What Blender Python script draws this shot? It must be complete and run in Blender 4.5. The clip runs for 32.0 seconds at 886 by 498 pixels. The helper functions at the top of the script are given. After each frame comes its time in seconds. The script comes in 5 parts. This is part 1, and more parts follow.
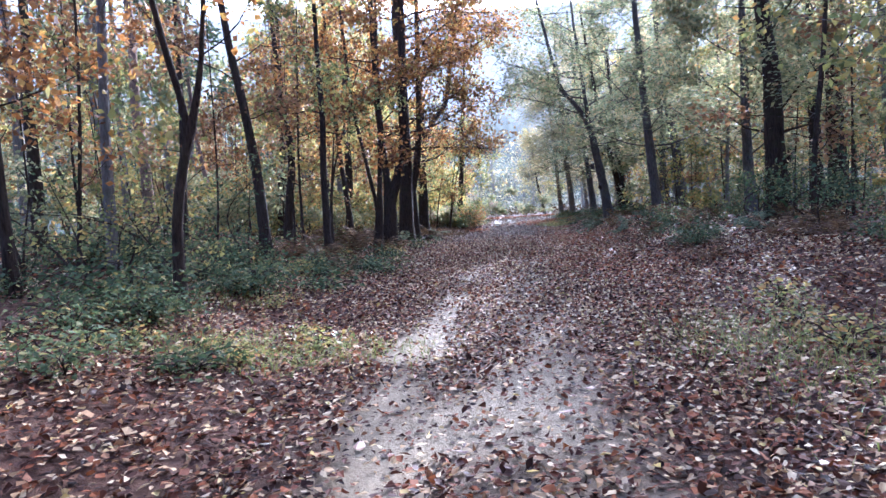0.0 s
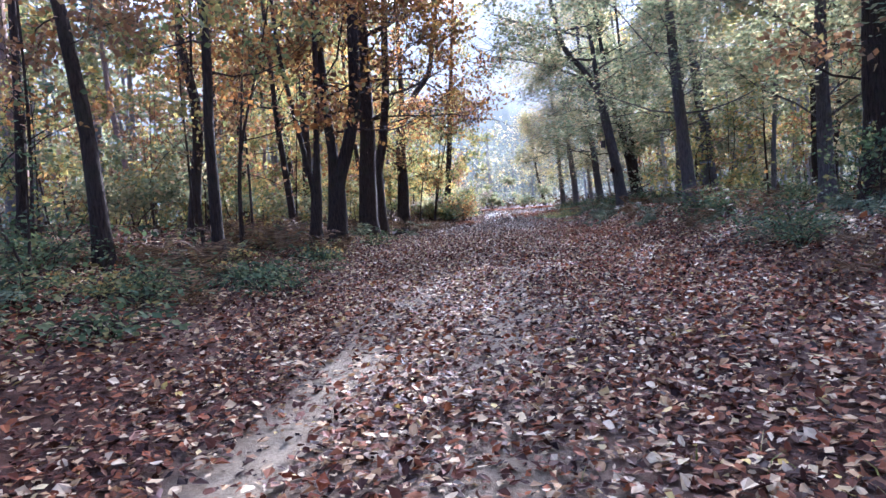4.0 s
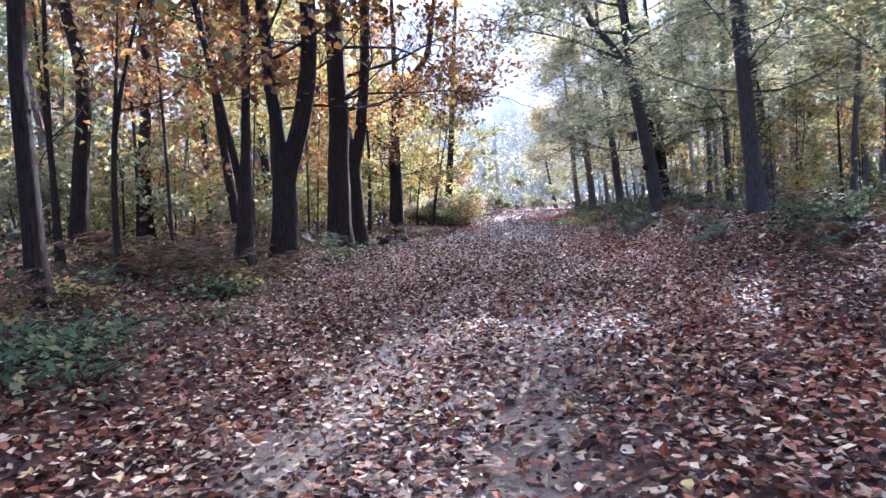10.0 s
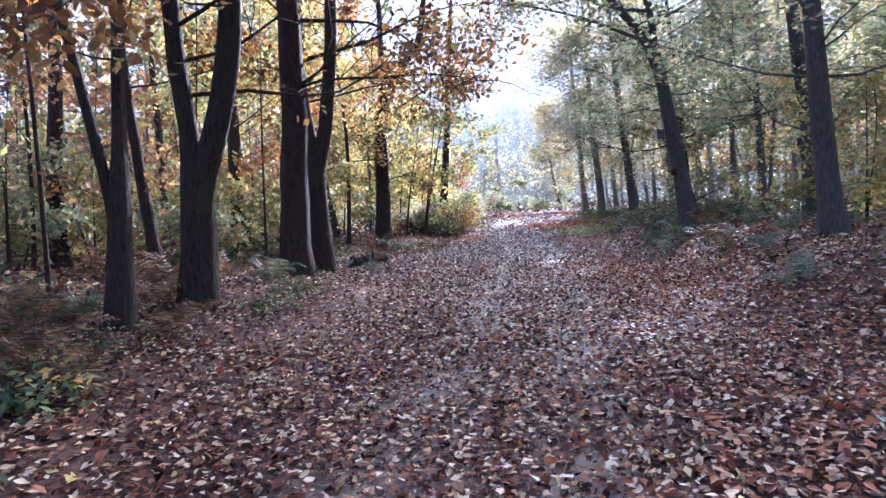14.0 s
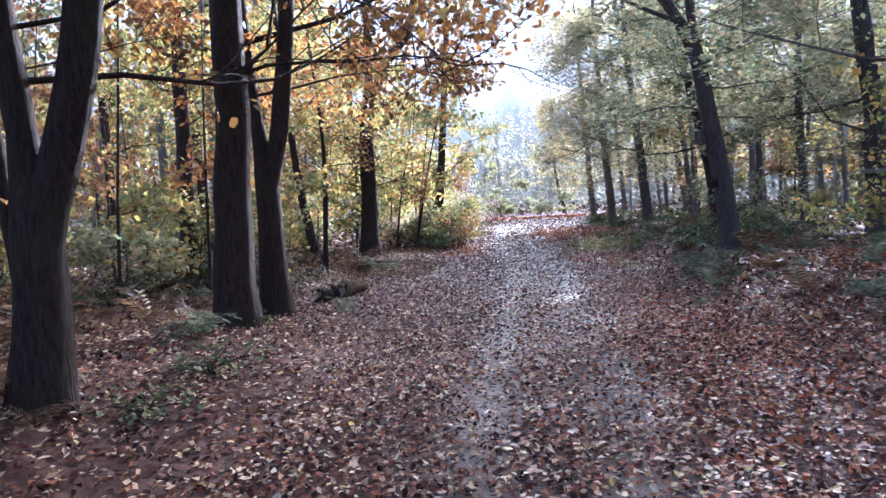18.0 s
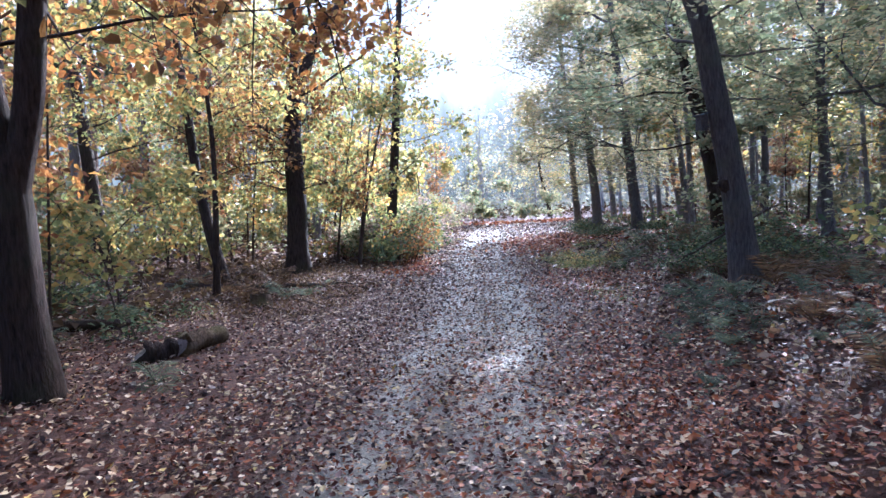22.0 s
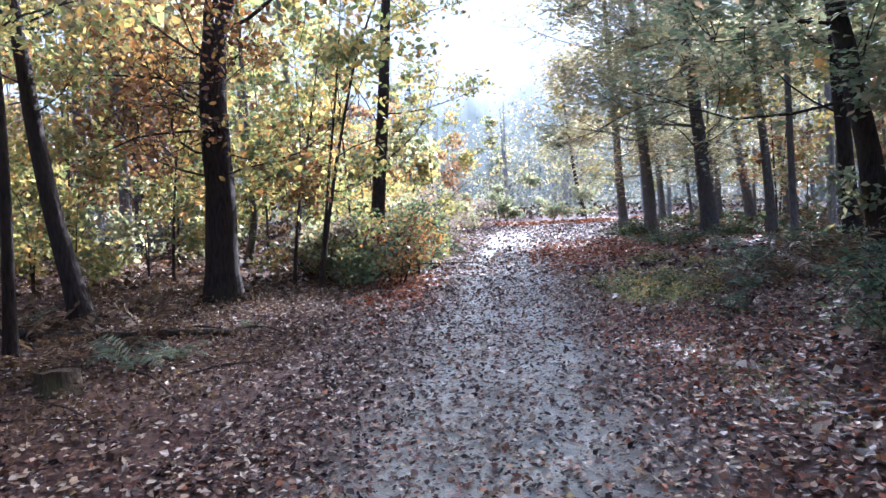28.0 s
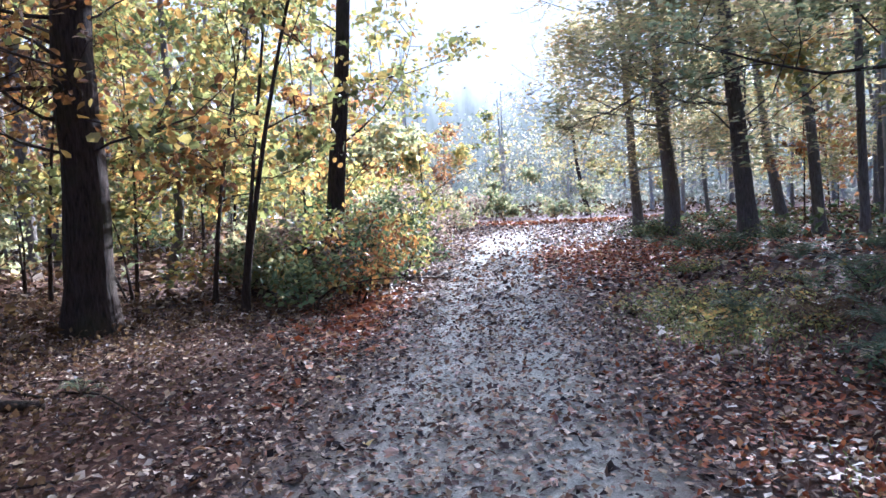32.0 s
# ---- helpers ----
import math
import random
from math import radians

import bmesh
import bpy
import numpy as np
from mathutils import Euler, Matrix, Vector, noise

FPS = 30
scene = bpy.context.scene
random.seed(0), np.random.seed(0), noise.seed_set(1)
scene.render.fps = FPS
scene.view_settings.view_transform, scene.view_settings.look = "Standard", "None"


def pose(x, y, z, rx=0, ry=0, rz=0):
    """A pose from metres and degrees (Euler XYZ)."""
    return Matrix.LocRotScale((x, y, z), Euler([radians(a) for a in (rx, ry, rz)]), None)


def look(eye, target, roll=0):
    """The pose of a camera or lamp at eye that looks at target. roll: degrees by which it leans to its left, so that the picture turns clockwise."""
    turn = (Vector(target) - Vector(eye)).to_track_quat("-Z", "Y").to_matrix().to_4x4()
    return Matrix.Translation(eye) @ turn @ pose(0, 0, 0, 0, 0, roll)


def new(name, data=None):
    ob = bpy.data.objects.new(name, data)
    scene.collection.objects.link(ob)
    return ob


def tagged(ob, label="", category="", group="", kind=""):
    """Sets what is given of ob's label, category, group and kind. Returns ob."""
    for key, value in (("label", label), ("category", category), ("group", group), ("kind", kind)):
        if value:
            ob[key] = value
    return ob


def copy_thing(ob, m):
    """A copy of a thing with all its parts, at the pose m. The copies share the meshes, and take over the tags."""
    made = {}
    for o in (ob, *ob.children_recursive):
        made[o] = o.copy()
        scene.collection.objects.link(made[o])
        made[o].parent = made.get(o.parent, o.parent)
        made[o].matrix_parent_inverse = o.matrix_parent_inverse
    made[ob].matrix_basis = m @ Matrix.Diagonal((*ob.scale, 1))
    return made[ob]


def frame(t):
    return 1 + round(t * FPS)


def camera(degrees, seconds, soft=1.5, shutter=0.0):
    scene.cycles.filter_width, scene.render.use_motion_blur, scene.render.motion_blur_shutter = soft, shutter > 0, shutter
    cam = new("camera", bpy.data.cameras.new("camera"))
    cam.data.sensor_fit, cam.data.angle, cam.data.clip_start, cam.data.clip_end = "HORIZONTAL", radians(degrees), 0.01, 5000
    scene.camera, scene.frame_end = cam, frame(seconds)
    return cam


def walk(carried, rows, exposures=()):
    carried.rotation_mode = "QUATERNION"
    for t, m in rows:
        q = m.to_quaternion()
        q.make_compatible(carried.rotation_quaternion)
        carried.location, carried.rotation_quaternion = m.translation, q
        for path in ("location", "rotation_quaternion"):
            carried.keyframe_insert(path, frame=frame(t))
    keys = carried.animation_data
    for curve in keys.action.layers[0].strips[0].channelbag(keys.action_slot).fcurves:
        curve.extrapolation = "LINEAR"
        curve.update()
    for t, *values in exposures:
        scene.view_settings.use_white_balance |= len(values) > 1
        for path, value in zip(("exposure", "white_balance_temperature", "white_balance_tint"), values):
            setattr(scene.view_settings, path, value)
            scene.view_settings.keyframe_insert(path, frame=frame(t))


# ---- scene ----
cam = camera(68.3, 32.0)
METRES, EYE, TILT, LEAN, TURN = 31.25, 1.5, 0.0, 0.0, 0.0
EXPOSURE = [(0, 3.21, 4520, 19), (8, 3.31, 4650, 24), (13, 3.53, 4560, 24), (17, 3.42, 4590, 22), (18, 3.45, 4590, 21), (19, 3.56, 4500, 20), (21, 3.4, 4530, 19), (24, 3.34, 4530, 17), (32, 3.25, 4640, 18)]
ROWS = [
    (0.0, 0.0, 0.0, 0.0, -0.24, -3.54, 3.9),
    (0.5, -0.0004, 0.0096, 0.0009, -0.25, -3.57, 3.95),
    (1.0, -0.0001, 0.0239, 0.002, -0.29, -3.74, 3.97),
    (1.5, 0.0019, 0.042, 0.0024, -0.34, -3.85, 4.05),
    (2.0, 0.0074, 0.0676, 0.0015, -0.31, -3.85, 4.01),
    (2.5, 0.0125, 0.0907, -0.0011, -0.27, -3.98, 4.04),
    (3.0, 0.0182, 0.119, -0.0045, -0.24, -4.09, 4.0),
    (3.5, 0.0229, 0.1458, -0.0071, -0.22, -4.11, 3.92),
    (4.0, 0.028, 0.1768, -0.0091, -0.23, -4.11, 3.97),
    (4.5, 0.0322, 0.2034, -0.0103, -0.23, -4.05, 3.99),
    (6.5, 0.0377, 0.265, -0.0203, -0.09, -3.86, 3.52),
    (7.0, 0.0384, 0.274, -0.0217, 0.02, -3.89, 3.54),
    (7.5, 0.039, 0.2824, -0.0194, 0.15, -3.86, 3.54),
    (8.0, 0.0395, 0.2901, -0.0138, 0.24, -3.95, 3.44),
    (8.5, 0.04, 0.2968, -0.009, 0.33, -3.94, 3.42),
    (9.0, 0.0404, 0.3046, -0.0076, 0.4, -3.9, 3.41),
    (9.5, 0.0406, 0.3113, -0.008, 0.43, -3.94, 3.43),
    (10.0, 0.041, 0.3187, -0.0082, 0.47, -3.99, 3.42),
    (10.5, 0.042, 0.3275, -0.0078, 0.54, -4.03, 3.51),
    (11.0, 0.0433, 0.3394, -0.0064, 0.54, -4.04, 3.51),
    (11.5, 0.0448, 0.3533, -0.0031, 0.56, -4.08, 3.5),
    (12.0, 0.0464, 0.3681, -0.0006, 0.59, -4.09, 3.45),
    (12.5, 0.0478, 0.3826, -0.0012, 0.62, -4.09, 3.42),
    (13.0, 0.0492, 0.397, -0.0031, 0.65, -4.08, 3.32),
    (13.5, 0.0506, 0.4115, -0.0026, 0.65, -4.07, 3.38),
    (14.0, 0.0518, 0.4267, 0.0016, 0.65, -4.1, 3.35),
    (14.5, 0.053, 0.4427, 0.0049, 0.64, -4.1, 3.32),
    (16.5, 0.0566, 0.4965, 0.008, 0.75, -4.15, 3.25),
    (17.0, 0.0562, 0.5042, 0.0096, 0.74, -4.21, 3.25),
    (17.5, 0.0566, 0.513, 0.0121, 0.7, -4.3, 3.21),
    (18.0, 0.0573, 0.5247, 0.0145, 0.63, -4.36, 3.19),
    (18.5, 0.0577, 0.5385, 0.0162, 0.55, -4.43, 3.12),
    (19.0, 0.0587, 0.5545, 0.0175, 0.47, -4.43, 3.16),
    (19.5, 0.0658, 0.5707, 0.0181, 0.44, -4.36, 3.12),
    (20.0, 0.0736, 0.5864, 0.0179, 0.38, -4.38, 3.12),
    (20.5, 0.0808, 0.6023, 0.0171, 0.28, -4.31, 3.13),
    (21.0, 0.0877, 0.6184, 0.0167, 0.21, -4.31, 3.17),
    (21.5, 0.0945, 0.6352, 0.0165, 0.16, -4.28, 3.2),
    (22.0, 0.101, 0.6526, 0.0163, 0.11, -4.3, 3.17),
    (22.5, 0.1065, 0.67, 0.0159, 1.61, -4.2, 3.23),
    (23.0, 0.1132, 0.6881, 0.0152, 2.55, -4.15, 3.18),
    (23.5, 0.1148, 0.7042, 0.0148, 2.52, -4.24, 3.24),
    (24.0, 0.1138, 0.7219, 0.0141, 2.53, -4.31, 3.27),
    (24.5, 0.1128, 0.737, 0.014, 2.6, -4.34, 3.22),
    (26.5, 0.1047, 0.8018, 0.0128, 2.43, -4.32, 2.95),
    (27.0, 0.1085, 0.82, 0.0127, 2.4, -4.25, 2.88),
    (27.5, 0.1122, 0.8357, 0.0123, 2.34, -4.32, 2.87),
    (28.0, 0.1162, 0.8548, 0.0119, 2.34, -4.34, 2.85),
    (28.5, 0.1195, 0.8719, 0.0113, 2.34, -4.35, 2.92),
    (29.0, 0.1229, 0.8918, 0.0102, 2.31, -4.42, 2.86),
    (29.5, 0.1263, 0.9104, 0.0094, 2.33, -4.41, 2.87),
    (30.0, 0.1283, 0.9293, 0.0086, 2.33, -4.39, 2.87),
    (30.5, 0.1284, 0.9423, 0.0077, 2.35, -4.42, 2.88),
    (31.0, 0.1275, 0.9546, 0.0067, 2.33, -4.39, 2.85),
    (31.5, 0.1258, 0.964, 0.0063, 2.27, -4.38, 2.88),
    (32.0, 0.1247, 0.9736, 0.0066, 2.21, -4.36, 2.82),
]
walk(cam, [(t, pose(0, 0, EYE, TILT, LEAN, TURN) @ pose(METRES * x, METRES * y, METRES * z, 90 + pitch, roll, yaw)) for t, x, y, z, yaw, pitch, roll in ROWS], EXPOSURE)
# ---------------------------------------------------------------- world, sun, exposure
SUN_AZ, SUN_EL = 22.0, 21.0  # degrees to the right of +y, and above the horizon
world = bpy.data.worlds.new("sky")
scene.world = world
world.use_nodes = True
wn = world.node_tree.nodes
sky = wn.new("ShaderNodeTexSky")
sky.sky_type = "NISHITA"
sky.sun_disc = False
sky.sun_elevation, sky.sun_rotation = radians(SUN_EL), radians(SUN_AZ)
sky.air_density, sky.dust_density, sky.ozone_density = 0.6, 6.0, 0.4
world.node_tree.links.new(sky.outputs[0], wn["Background"].inputs[0])
wn["Background"].inputs[1].default_value = 0.15
to_sun = Vector((math.sin(radians(SUN_AZ)) * math.cos(radians(SUN_EL)), math.cos(radians(SUN_AZ)) * math.cos(radians(SUN_EL)), math.sin(radians(SUN_EL))))
sun = new("sun", bpy.data.lights.new("sun", "SUN"))
sun.data.energy, sun.data.angle, sun.data.color = 2.7, radians(1.0), (1.0, 0.9, 0.75)
sun.matrix_world = look(to_sun * 100, (0, 0, 0))
MIST = 0.135  # how strongly the backdrop's painted mist glows

# ---------------------------------------------------------------- materials


def nodes_of(name):
    m = bpy.data.materials.new(name)
    m.use_nodes = True
    t = m.node_tree
    return m, t, t.nodes["Principled BSDF"]


def ramp(t, fac, stops):
    r = t.nodes.new("ShaderNodeValToRGB")
    e = r.color_ramp.elements
    while len(e) < len(stops):
        e.new(0.5)
    for k, (p, c) in zip(e, stops):
        k.position, k.color = p, (*c, 1)
    t.links.new(fac, r.inputs[0])
    return r.outputs[0]


def noise_tex(t, scale, detail=4, vec=None, rough=0.6):
    n = t.nodes.new("ShaderNodeTexNoise")
    n.inputs["Scale"].default_value, n.inputs["Detail"].default_value, n.inputs["Roughness"].default_value = scale, detail, rough
    if vec is not None:
        t.links.new(vec, n.inputs["Vector"])
    return n.outputs[0]


def mix(t, fac, a, b, mode="MIX"):
    m = t.nodes.new("ShaderNodeMix")
    m.data_type, m.blend_type = "RGBA", mode
    if isinstance(fac, float):
        m.inputs[0].default_value = fac
    else:
        t.links.new(fac, m.inputs[0])
    for i, v in ((6, a), (7, b)):
        if isinstance(v, tuple):
            m.inputs[i].default_value = (*v, 1)
        else:
            t.links.new(v, m.inputs[i])
    return m.outputs[2]


def bump(t, bsdf, height, strength, dist=0.02):
    b = t.nodes.new("ShaderNodeBump")
    b.inputs["Strength"].default_value, b.inputs["Distance"].default_value = strength, dist
    t.links.new(height, b.inputs["Height"])
    t.links.new(b.outputs[0], bsdf.inputs["Normal"])


def leaf_material(name, stops, through_light=0.5, rough=0.5, spec=0.3):
    """Leaves: colour varies from leaf to leaf; thin, so that light shines through."""
    m, t, p = nodes_of(name)
    g = t.nodes.new("ShaderNodeNewGeometry")
    col = ramp(t, g.outputs["Random Per Island"], stops)
    blot = noise_tex(t, 60, 3, t.nodes.new("ShaderNodeTexCoord").outputs["Object"])
    col = mix(t, 0.35, col, ramp(t, blot, [(0.3, (0.35, 0.3, 0.25)), (0.7, (1, 1, 1))]), "MULTIPLY")
    if through_light > 0.25:  # each plant has its own tone
        rnd = t.nodes.new("ShaderNodeObjectInfo").outputs["Random"]
        col = mix(t, 1.0, col, ramp(t, rnd, [(0.0, (0.62, 0.66, 0.62)), (0.5, (0.9, 0.9, 0.9)), (1.0, (1.1, 1.05, 1.0))]), "MULTIPLY")
    t.links.new(col, p.inputs["Base Color"])
    p.inputs["Roughness"].default_value, p.inputs["Specular IOR Level"].default_value = rough, spec
    if through_light:
        tr = t.nodes.new("ShaderNodeBsdfTranslucent")
        t.links.new(col, tr.inputs[0])
        mx = t.nodes.new("ShaderNodeMixShader")
        mx.inputs[0].default_value = through_light
        t.links.new(p.outputs[0], mx.inputs[1])
        t.links.new(tr.outputs[0], mx.inputs[2])
        t.links.new(mx.outputs[0], t.nodes["Material Output"].inputs[0])
    return m


def bark_material(name, dark, light, moss):
    m, t, p = nodes_of(name)
    tc = t.nodes.new("ShaderNodeTexCoord")
    mp = t.nodes.new("ShaderNodeMapping")
    mp.inputs["Scale"].default_value = (1, 1, 0.16)
    t.links.new(tc.outputs["Object"], mp.inputs[0])
    ridges = noise_tex(t, 34, 5, mp.outputs[0], 0.7)
    patches = noise_tex(t, 1.7, 4, tc.outputs["Object"])
    col = ramp(t, ridges, [(0.3, dark), (0.7, light)])
    col = mix(t, ramp(t, patches, [(0.5, (0, 0, 0)), (0.72, (0.7, 0.7, 0.7))]), col, moss)
    rnd = t.nodes.new("ShaderNodeObjectInfo")
    col = mix(t, 0.5, col, ramp(t, rnd.outputs["Random"], [(0, (0.6, 0.6, 0.6)), (1, (1.0, 0.95, 0.9))]), "MULTIPLY")
    t.links.new(col, p.inputs["Base Color"])
    p.inputs["Roughness"].default_value, p.inputs["Specular IOR Level"].default_value = 0.9, 0.1
    bump(t, p, ridges, 1.0, 0.05)
    return m


BARK_OAK = bark_material("oak bark", (0.013, 0.009, 0.006), (0.074, 0.049, 0.034), (0.045, 0.044, 0.019))
BARK_GREY = bark_material("grey bark", (0.04, 0.034, 0.029), (0.145, 0.12, 0.1), (0.1, 0.1, 0.065))
# beech grey, also lightens the further trunks in place of haze
BARK_MID = bark_material("silver grey bark, doubling as haze", (0.065, 0.055, 0.047), (0.22, 0.19, 0.16), (0.13, 0.135, 0.085))
# bark of the far trees, haze painted in as a paler colour
BARK_HAZE = bark_material("bark paled for haze", (0.12, 0.11, 0.1), (0.42, 0.4, 0.37), (0.2, 0.21, 0.16))
BARK_PINE = bark_material("pine bark", (0.06, 0.04, 0.03), (0.26, 0.17, 0.12), (0.18, 0.13, 0.1))
LEAF_OAK = leaf_material("oak leaves turning", [(0.0, (0.11, 0.05, 0.02)), (0.3, (0.24, 0.105, 0.03)), (0.6, (0.36, 0.165, 0.04)), (0.85, (0.4, 0.24, 0.055)), (1.0, (0.2, 0.19, 0.065))], 0.55)
LEAF_YELLOW = leaf_material("yellow green leaves", [(0.0, (0.12, 0.14, 0.05)), (0.35, (0.25, 0.26, 0.08)), (0.7, (0.44, 0.355, 0.095)), (1.0, (0.48, 0.26, 0.07))], 0.6)
# turning beech, kept pale to stand in for sunlit haze on further trees
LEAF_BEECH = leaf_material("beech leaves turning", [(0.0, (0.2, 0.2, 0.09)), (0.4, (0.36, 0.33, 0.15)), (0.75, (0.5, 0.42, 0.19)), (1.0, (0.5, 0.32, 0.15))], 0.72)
LEAF_GREEN = leaf_material("late green leaves", [(0.0, (0.15, 0.175, 0.09)), (0.5, (0.28, 0.295, 0.145)), (0.85, (0.42, 0.37, 0.18)), (1.0, (0.48, 0.32, 0.16))], 0.74)
LEAF_RUST = leaf_material("rusty leaves", [(0.0, (0.14, 0.07, 0.03)), (0.5, (0.26, 0.14, 0.06)), (0.9, (0.34, 0.2, 0.08)), (1.0, (0.2, 0.2, 0.07))], 0.55)
LEAF_ROSY = leaf_material("faded reddish leaves", [(0.0, (0.14, 0.11, 0.08)), (0.4, (0.27, 0.19, 0.14)), (0.75, (0.34, 0.25, 0.18)), (1.0, (0.24, 0.25, 0.14))], 0.5)
# greyed leaf colour that paints haze onto what grows beyond the bend
LEAF_HAZE = leaf_material("grey-green leaves with haze in the colour", [(0.0, (0.16, 0.18, 0.14)), (0.5, (0.25, 0.27, 0.21)), (1.0, (0.34, 0.31, 0.23))], 0.6)
LEAF_PINE = leaf_material("pine needles", [(0.0, (0.03, 0.055, 0.03)), (0.6, (0.06, 0.09, 0.045)), (1.0, (0.12, 0.13, 0.06))], 0.3)
LEAF_BRAMBLE = leaf_material("bramble leaves", [(0.0, (0.055, 0.078, 0.034)), (0.55, (0.11, 0.145, 0.062)), (0.85, (0.2, 0.21, 0.085)), (1.0, (0.31, 0.23, 0.07))], 0.38, 0.7, 0.12)
FERN_GREEN = leaf_material("green fern", [(0.0, (0.09, 0.115, 0.065)), (0.7, (0.18, 0.205, 0.12)), (1.0, (0.26, 0.23, 0.11))], 0.35, 0.75, 0.05)
FERN_BROWN = leaf_material("withered bracken", [(0.0, (0.06, 0.034, 0.018)), (0.6, (0.15, 0.085, 0.038)), (1.0, (0.25, 0.16, 0.07))], 0.35, 0.7, 0.1)
LITTER = leaf_material("fallen leaves", [(0.0, (0.018, 0.009, 0.006)), (0.3, (0.065, 0.023, 0.012)), (0.5, (0.145, 0.048, 0.021)), (0.61, (0.31, 0.108, 0.036)), (0.69, (0.13, 0.058, 0.03)), (0.78, (0.4, 0.235, 0.105)), (0.87, (0.53, 0.38, 0.2)), (0.96, (0.64, 0.5, 0.31)), (1.0, (0.5, 0.36, 0.08))], 0.15, 0.66, 0.1)
LITTER_DULL = leaf_material("old brown fallen leaves", [(0.0, (0.018, 0.011, 0.008)), (0.28, (0.055, 0.031, 0.02)), (0.48, (0.115, 0.062, 0.037)), (0.62, (0.24, 0.115, 0.055)), (0.7, (0.115, 0.07, 0.044)), (0.8, (0.34, 0.225, 0.12)), (0.91, (0.46, 0.35, 0.215)), (1.0, (0.58, 0.48, 0.36))], 0.15, 0.58, 0.15)
LITTER_RED = leaf_material("red fallen leaves", [(0.0, (0.05, 0.018, 0.01)), (0.3, (0.2, 0.055, 0.02)), (0.65, (0.36, 0.11, 0.034)), (0.88, (0.4, 0.19, 0.07)), (1.0, (0.46, 0.32, 0.16))], 0.2, 0.55, 0.18)
LITTER_BIG, _t, _p = nodes_of("large fallen leaf")
_c = ramp(_t, _t.nodes.new("ShaderNodeObjectInfo").outputs["Random"], [(0.0, (0.12, 0.05, 0.03)), (0.4, (0.3, 0.13, 0.06)), (0.75, (0.36, 0.24, 0.15)), (0.9, (0.5, 0.34, 0.07)), (1.0, (0.42, 0.14, 0.05))])
_t.links.new(mix(_t, 0.4, _c, ramp(_t, noise_tex(_t, 9, 4, _t.nodes.new("ShaderNodeTexCoord").outputs["Object"]), [(0.3, (0.3, 0.28, 0.25)), (0.7, (1, 1, 1))]), "MULTIPLY"), _p.inputs["Base Color"])
_p.inputs["Roughness"].default_value = 0.5
GRASS = leaf_material("thin grass", [(0.0, (0.12, 0.15, 0.035)), (0.6, (0.23, 0.26, 0.06)), (1.0, (0.34, 0.28, 0.1))], 0.45)


def ground_material():
    m, t, p = nodes_of("forest floor")
    tc = t.nodes.new("ShaderNodeTexCoord").outputs["Object"]
    bare = t.nodes.new("ShaderNodeAttribute")
    bare.attribute_name = "bare"
    soil = ramp(t, noise_tex(t, 9, 6, tc), [(0.25, (0.03, 0.017, 0.011)), (0.5, (0.085, 0.042, 0.024)), (0.75, (0.16, 0.09, 0.055))])
    grit = noise_tex(t, 55, 6, tc, 0.75)
    sand = ramp(t, noise_tex(t, 3.5, 6, tc), [(0.3, (0.4, 0.365, 0.32)), (0.7, (0.6, 0.555, 0.49))])
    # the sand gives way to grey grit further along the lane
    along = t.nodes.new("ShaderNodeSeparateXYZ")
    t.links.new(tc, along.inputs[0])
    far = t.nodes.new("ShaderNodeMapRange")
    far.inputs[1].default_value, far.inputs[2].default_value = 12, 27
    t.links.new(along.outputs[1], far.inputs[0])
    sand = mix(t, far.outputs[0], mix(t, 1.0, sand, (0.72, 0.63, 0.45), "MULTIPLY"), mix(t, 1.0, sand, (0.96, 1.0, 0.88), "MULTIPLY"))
    sand = mix(t, 0.75, sand, ramp(t, grit, [(0.36, (0.42, 0.4, 0.37)), (0.58, (1, 1, 1))]), "MULTIPLY")
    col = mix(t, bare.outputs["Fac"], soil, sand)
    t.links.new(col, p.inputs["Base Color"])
    p.inputs["Roughness"].default_value, p.inputs["Specular IOR Level"].default_value = 0.85, 0.12
    bump(t, p, grit, 1.0, 0.03)
    return m


GROUND = ground_material()

# ---------------------------------------------------------------- mesh helpers


def quads(name, v, f, material, smooth=True):
    """A mesh from arrays of corners and four-cornered faces."""
    v, f = np.asarray(v, np.float32), np.asarray(f, np.int32)
    me = bpy.data.meshes.new(name)
    me.vertices.add(len(v))
    me.vertices.foreach_set("co", v.ravel())
    me.loops.add(f.size)
    me.loops.foreach_set("vertex_index", f.ravel())
    me.polygons.add(len(f))
    me.polygons.foreach_set("loop_start", np.arange(0, f.size, 4, dtype=np.int32))
    me.update(calc_edges=True)
    me.polygons.foreach_set("use_smooth", np.full(len(f), smooth))
    me.materials.append(material)
    return me


def child(name, me, parent, label=""):
    ob = new(name, me)
    ob.parent = parent
    return tagged(ob, label)


